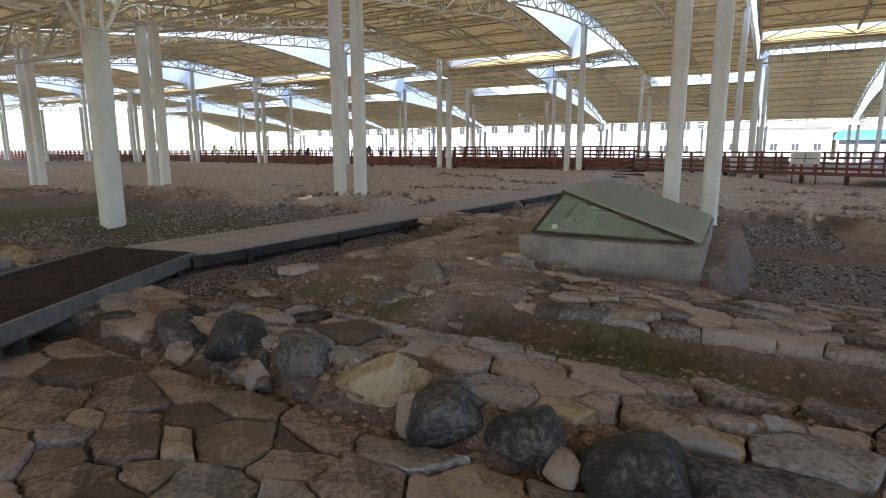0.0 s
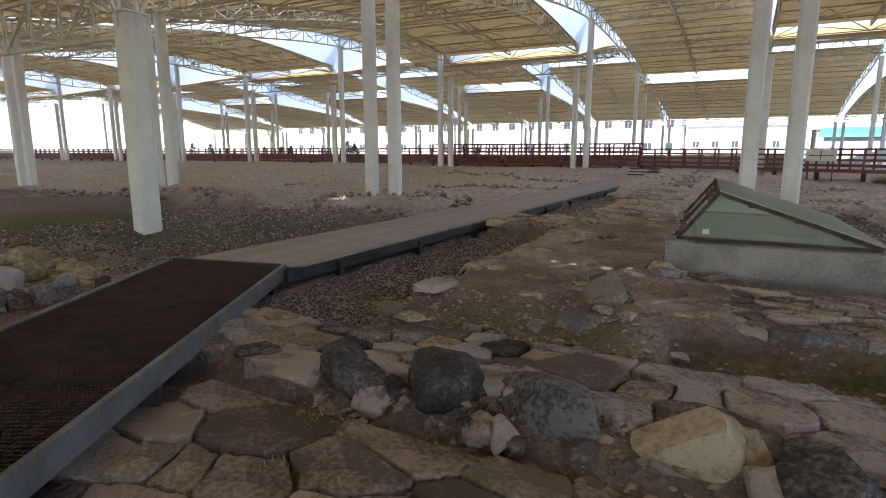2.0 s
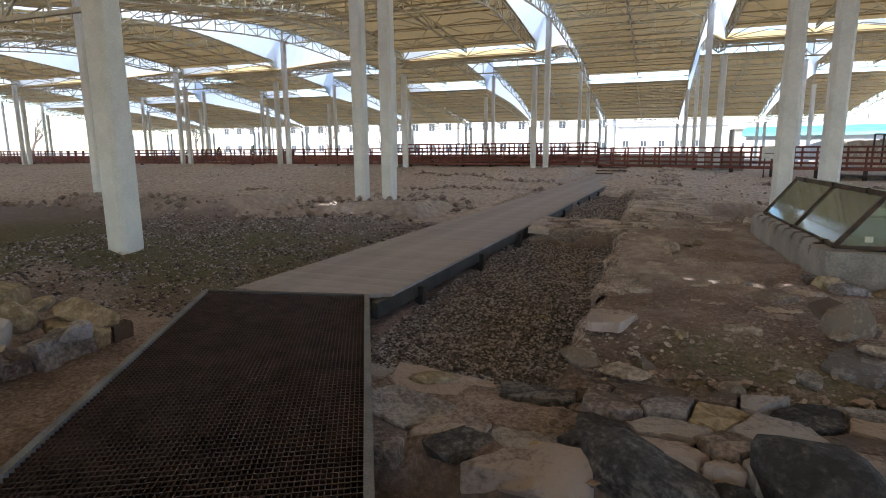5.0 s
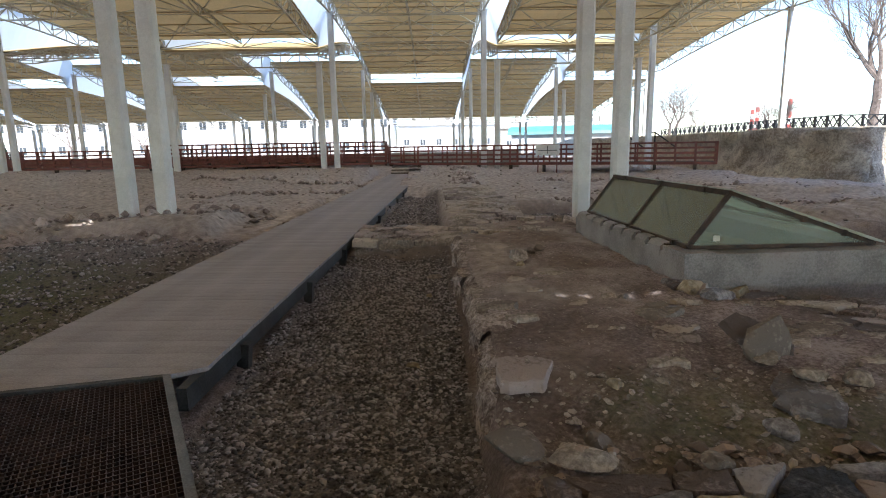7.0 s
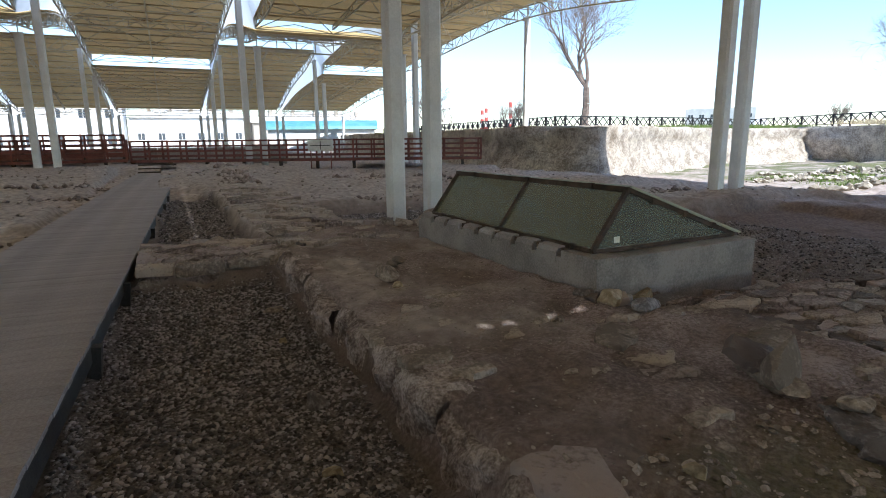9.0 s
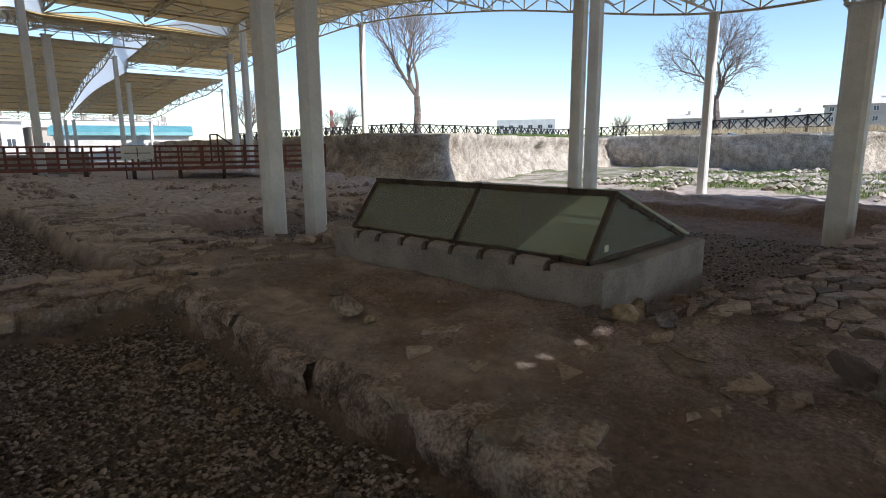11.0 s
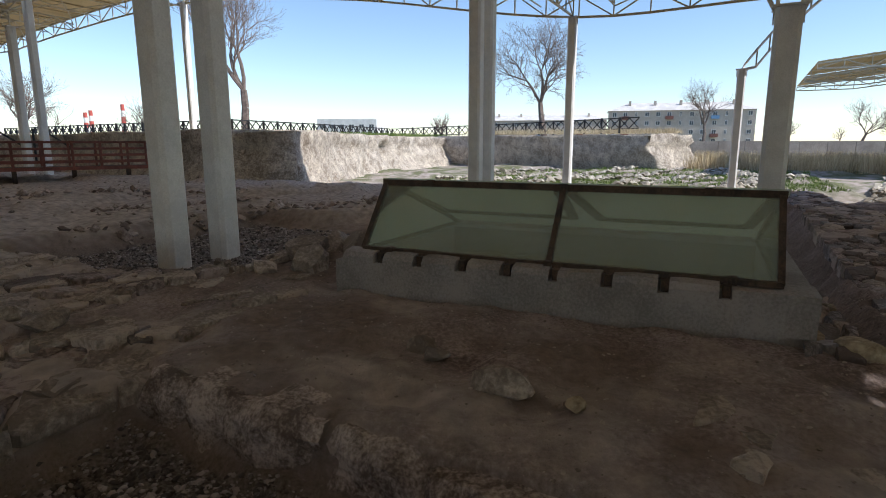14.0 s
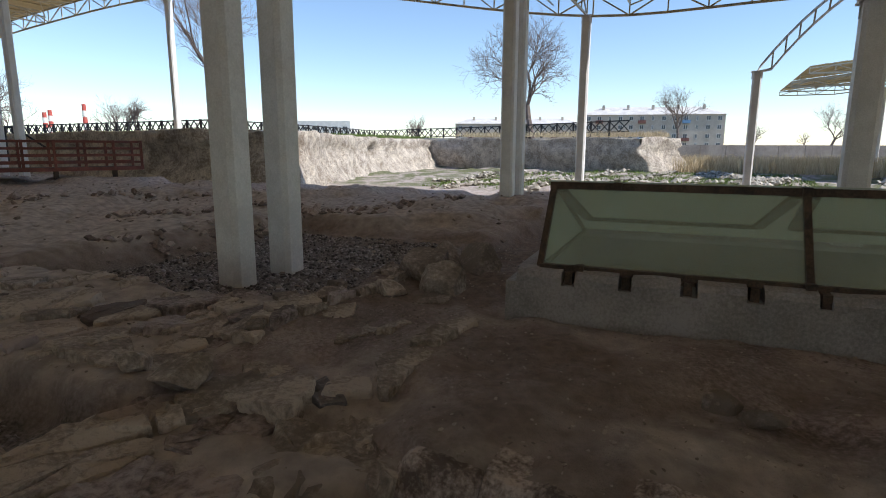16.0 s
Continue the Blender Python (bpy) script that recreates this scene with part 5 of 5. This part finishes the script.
EDGE_STONES = [(-1.62, 7.4, 0.17, 0.14, 0.08, 'b'), (-1.2, 8.1, 0.1, 0.08, 0.055, 'b'), (-1.34, 7.95, 0.09, 0.08, 0.05, 'b'), (-1.64, 6.93, 0.06, 0.05, 0.03, 'y'),
    (-2.85, 5.5, 0.09, 0.07, 0.06, 'g'), (-2.74, 7.9, 0.1, 0.06, 0.04, 'b'), (0.03, 5.22, 0.16, 0.1, 0.06, 'g'), (-0.12, 5.5, 0.16, 0.11, 0.09, 'y'),
    (0.25, 5.42, 0.1, 0.09, 0.07, 'g'), (-1.02, 5.33, 0.07, 0.06, 0.04, 'b'), (-0.9, 5.27, 0.06, 0.05, 0.04, 'b'), (-3.41, 2.2, 0.2, 0.1, 0.06, 'y'),
    (-2.2, 10.8, 0.17, 0.14, 0.1, 'b'), (-2.2, 11.2, 0.11, 0.09, 0.08, 'b'), (-0.55, 11.0, 0.15, 0.11, 0.07, 'b'), (-2.83, 6.9, 0.05, 0.04, 0.03, 'y'),
    (-2.95, 4.6, 0.06, 0.05, 0.03, 'y'), (4.0, 5.75, 0.2, 0.1, 0.05, 'b'), (3.4, 6.4, 0.22, 0.13, 0.1, 'g'), (0.25, 10.35, 0.24, 0.2, 0.15, 'b'), (0.6, 10.7, 0.3, 0.22, 0.17, 'b'), (1.05, 10.3, 0.26, 0.2, 0.16, 'b'),
    (-0.05, 10.75, 0.17, 0.14, 0.1, 'b'), (1.2, 10.8, 0.22, 0.2, 0.14, 'b'), (-3.05, 11.3, 0.3, 0.22, 0.18, 'b'), (-3.4, 11.6, 0.2, 0.18, 0.14, 'g')]
LOOSE = BANK_STONES + EDGE_STONES
KIND2 = {"y": (M_stone_yellow, "pale loose stone lying on the earth"), "b": (M_stone_earth, "flat brown loose stone lying on the earth"), "g": (M_stone_grey, "grey loose stone lying on the earth")}
for k, (u, v, sx, sy, sz, c) in enumerate(LOOSE):
    p = W(u, v)
    ob = new("loose_stone", boulder_mesh(50 + k, sx, sy, sz, KIND2[c][0], 0.2))
    ob.matrix_basis = pose(p.x, p.y, gz(p.x, p.y) + sz * 0.5, 0, 0, random.uniform(0, 180))
    tagged(ob, KIND2[c][1], "stone", "loose stones")
# the tumbled pale stones on top of the rubble wall
heap = random.Random(77)
for k in range(30):
    u, v, r = heap.uniform(-9.6, -6.35), heap.uniform(0.9, 2.35), heap.uniform(0.09, 0.24)
    p = W(u, v)
    ob = new("rubble_stone", boulder_mesh(120 + k, r * heap.uniform(1.0, 1.5), r, r * heap.uniform(0.5, 0.8), heap.choice((M_stone_grey, M_stone_earth, M_stone_grey, M_stone_yellow)), 0.2))
    ob.matrix_basis = pose(p.x, p.y, -0.1 + 0.25 * r, heap.uniform(-15, 15), heap.uniform(-15, 15), heap.uniform(0, 180))
    tagged(ob, "pale rough stone tumbled on the rubble wall", "stone", "stones of the rubble wall")
p = W(-0.36, 3.85)
ob = new("standing_slab", slab_mesh([(-0.12, -0.24), (0.06, -0.27), (0.13, -0.05), (0.11, 0.2), (-0.06, 0.27), (-0.14, 0.1)], 0, 0, 0.07, 0.0, random.Random(4)).mesh("standing_slab", M_stone_brown))
ob.matrix_basis = pose(p.x, p.y, gz(p.x, p.y) + 0.12, 26, -24, 27)
tagged(ob, "flat brown slab leaning upright in the earth", "stone")

# large flat slabs sunk in the corner of the bank
for u, v, turn, sx, sy, mat in ((-2.3, 9.62, 20, 0.30, 0.20, M_stone_earth), (-2.2, 10.5, -15, 0.26, 0.19, M_stone_earth), (-1.95, 10.05, 60, 0.17, 0.1, M_stone_grey), (-0.75, 4.75, 35, 0.24, 0.16, M_stone_earth), (-0.45, 3.15, 70, 0.3, 0.2, M_stone_grey)):
    p = W(u, v)
    ob = new("loose_slab", slab_mesh([(-sx, -0.6 * sy), (-0.2 * sx, -sy), (0.9 * sx, -0.8 * sy), (sx, 0.5 * sy), (0.1 * sx, sy), (-0.8 * sx, 0.7 * sy)], 0, 0, 0.08, 0.0, random.Random(int(u * 100)), 0.012).mesh("loose_slab", mat))
    ob.matrix_basis = pose(p.x, p.y, gz(p.x, p.y) + 0.035, 2, -2, turn - TURN)
    tagged(ob, "large flat worn slab half sunk in the earth", "stone", "flat slabs")

# the cut face of the bank: broken plaster over earth, split by cracks
def cut_face(v0, v1, u, zb, label, seed):
    rnd = random.Random(seed)
    e = thing("bank_face", W(u, v0, zb), -TURN, label, "earth wall", kind="structure")
    y = 0.0
    while y < v1 - v0:
        w = rnd.uniform(0.25, 0.75)
        w = min(w, v1 - v0 - y + 0.05)
        ny, nz = max(3, int(w / 0.035)), 11
        out, tilt = rnd.uniform(-0.03, 0.05), rnd.uniform(-0.04, 0.1)
        drop = rnd.uniform(0.0, 0.05)
        s = Shape()
        for iy in range(ny + 1):
            yy = y + w * iy / ny
            p = W(u + 0.2, v0 + yy)
            top = gz(p.x, p.y) - zb - drop + 0.035 * noise.noise(Vector((yy * 3, seed, 1)))
            edge = 0.05 * (abs(2 * iy / ny - 1) ** 4)
            for iz in range(nz + 1):
                t = iz / nz
                x = 0.02 - out + edge + tilt * (t - 0.5) + 0.07 * noise.noise(Vector((yy * 2.2, t * 1.6, seed))) + 0.04 * noise.noise(Vector((yy * 7, t * 4, seed + 3))) + 0.02 * noise.noise(Vector((yy * 19, t * 11, seed + 5))) + 0.06 * max(0, t - 0.85) / 0.15
                s.v.append((x, yy, top * t))
            s.v.append((0.36, yy, top + 0.004))
        m = nz + 2
        for iy in range(ny):
            for iz in range(m - 1):
                a = iy * m + iz
                s.f.append([a, a + 1, a + m + 1, a + m])
        part("plaster_block", s, M_bankface, e)
        y += w + rnd.uniform(-0.01, 0.02)


cut_face(3.15, 9.4, -2.47, -0.42, "cut earth face with broken pale plaster along the gravel", 5)


# ---- gravel, clods and rubble: countless small stones ----
OCTA = np.array([(1, 0, 0), (0, 1, 0), (-1, 0, 0), (0, -1, 0), (0, 0, 1), (0, 0, -1), (.62, .62, .35), (-.62, .62, .35), (-.62, -.62, .35), (.62, -.62, .35)], dtype=float)
OCTF = np.array([(0, 6, 4), (6, 1, 4), (1, 7, 4), (7, 2, 4), (2, 8, 4), (8, 3, 4), (3, 9, 4), (9, 0, 4), (0, 1, 6), (1, 2, 7), (2, 3, 8), (3, 0, 9), (1, 0, 5), (2, 1, 5), (3, 2, 5), (0, 3, 5)])


def scatter(name, u0, u1, v0, v1, count, rmin, rmax, mat, label, seed, category="gravel", sink=0.3, ok=None, flat=0.6):
    r = np.random.RandomState(seed)
    u, v = r.uniform(u0, u1, count), r.uniform(v0, v1, count)
    if ok is not None:
        k = ok(u, v, r)
        u, v = u[k], v[k]
    n = len(u)
    size = rmin + (rmax - rmin) * r.rand(n) ** 2.2
    z = ground_height(u, v) + size * flat * (1 - 2 * sink)
    x, y = CU * u + SU * v, -SU * u + CU * v
    a = r.uniform(0, 6.283, n)
    sc = np.stack([size * r.uniform(0.7, 1.25, n), size * r.uniform(0.6, 1.0, n), size * flat * r.uniform(0.7, 1.2, n)], -1)
    P = OCTA[None] * sc[:, None] * r.uniform(0.78, 1.15, (n, len(OCTA), 1))
    tx = r.normal(0, 0.3, n)[:, None]
    P[..., 2] += P[..., 0] * tx
    c_, s_ = np.cos(a)[:, None], np.sin(a)[:, None]
    X, Y = P[..., 0] * c_ - P[..., 1] * s_ + x[:, None], P[..., 0] * s_ + P[..., 1] * c_ + y[:, None]
    co = np.stack([X, Y, P[..., 2] + z[:, None]], -1).reshape(-1, 3)
    f = (OCTF[None] + (np.arange(n) * len(OCTA))[:, None, None]).reshape(-1, 3)
    me = bpy.data.meshes.new(name)
    me.from_pydata(co.tolist(), [], f.tolist())
    me.materials.append(mat)
    if category == "gravel":
        me.polygons.foreach_set("use_smooth", [True] * len(me.polygons))
    me.update()
    tagged(new(name, me), label, category, kind="stuff")


scatter("gravel", -4.4, -2.5, 2.3, 9.35, 22000, 0.009, 0.029, M_pebble, "loose grey and pale gravel filling the trench", 1)
scatter("gravel", -3.95, -2.6, 10.9, 20, 3500, 0.014, 0.04, M_pebble, "loose grey gravel in the second trench", 2)
scatter("gravel", -15, -6.1, 3.2, 10.8, 13000, 0.012, 0.042, M_pebble, "thin grey gravel over the earth beside the boardwalk", 3)
scatter("gravel", -0.5, 4.5, 11.4, 15.5, 6000, 0.014, 0.04, M_pebble, "dark gravel round the column feet", 4)
scatter("gravel", 2.8, 8.5, 5.5, 10.8, 5000, 0.014, 0.04, M_pebble, "dark gravel in the sunken bay", 5)
scatter("soil_clods", -2.4, 6, -1.5, 3.6, 9000, 0.006, 0.04, M_clod, "small brown soil clods and chips among the stones", 6, "clods", 0.35)
scatter("soil_clods", -2.4, 3.0, 2.3, 12.5, 6000, 0.004, 0.019, M_clod, "small brown soil clods on the trodden bank", 7, "clods", 0.35)
scatter("wall_chips", -2.3, 7.6, 0.9, 2.7, 4200, 0.015, 0.075, M_stone_brown2, "small broken stones packed between the wall slabs", 8, "rubble", 0.3)
scatter("soil_clods", -30, 16, 11.5, 38, 4000, 0.02, 0.07, M_clod, "scattered soil clods over the dug field", 9, "clods", 0.3)


def near_lines(u, v, r):
    """Rows of tumbled stones along the old walls of the field."""
    k = np.zeros(len(u), bool)
    for (a, b, c, d, w) in ((-16, 11.2, -7.2, 10.9, 0.5), (-11.5, 12.2, -7.3, 14.6, 0.8), (-26, 11.6, -17, 10.8, 0.7), (-12, 21, -5.5, 21.5, 0.5), (-14, 27, -5.4, 25, 0.5), (3.0, 18.5, 8, 16.3, 0.5), (1, 16, 12, 15.5, 0.5), (-20, 17, -8, 18.5, 0.4), (2, 24, 12, 22, 0.4), (-1.5, 22, -1.0, 34, 0.7)):
        t = np.clip(((u - a) * (c - a) + (v - b) * (d - b)) / ((c - a) ** 2 + (d - b) ** 2), 0, 1)
        k |= np.hypot(u - a - t * (c - a), v - b - t * (d - b)) < w * r.uniform(0.2, 1.0, len(u))
    return k


scatter("wall_rubble", -27, 13, 10, 35, 26000, 0.04, 0.17, M_rubble, "low rows of tumbled earth-coloured stones in the field", 10, "rubble", 0.32, near_lines, 0.75)


def ruin_rows(u, v, r):
    k = np.zeros(len(u), bool)
    for (a, b, c, d, w) in ((24, 22, 47, 14.5, 0.5), (23, 17.5, 46, 11, 0.5), (30, 24.5, 44, 20, 0.6), (26, 12, 44, 8.5, 0.6), (25, 7, 42, 3, 0.8), (34, 5, 46, 8, 0.8), (24, 1, 46, -4, 1.0), (36, 25, 33, 6, 0.4)):
        t = np.clip(((u - a) * (c - a) + (v - b) * (d - b)) / ((c - a) ** 2 + (d - b) ** 2), 0, 1)
        k |= np.hypot(u - a - t * (c - a), v - b - t * (d - b)) < w * r.uniform(0.3, 1.0, len(u))
    return k


scatter("ruin_stones", 22, 48, -6, 26, 16000, 0.09, 0.34, M_palestone, "sunlit rows of pale ruined wall stones in the open dig", 11, "rubble", 0.25, ruin_rows, 0.7)
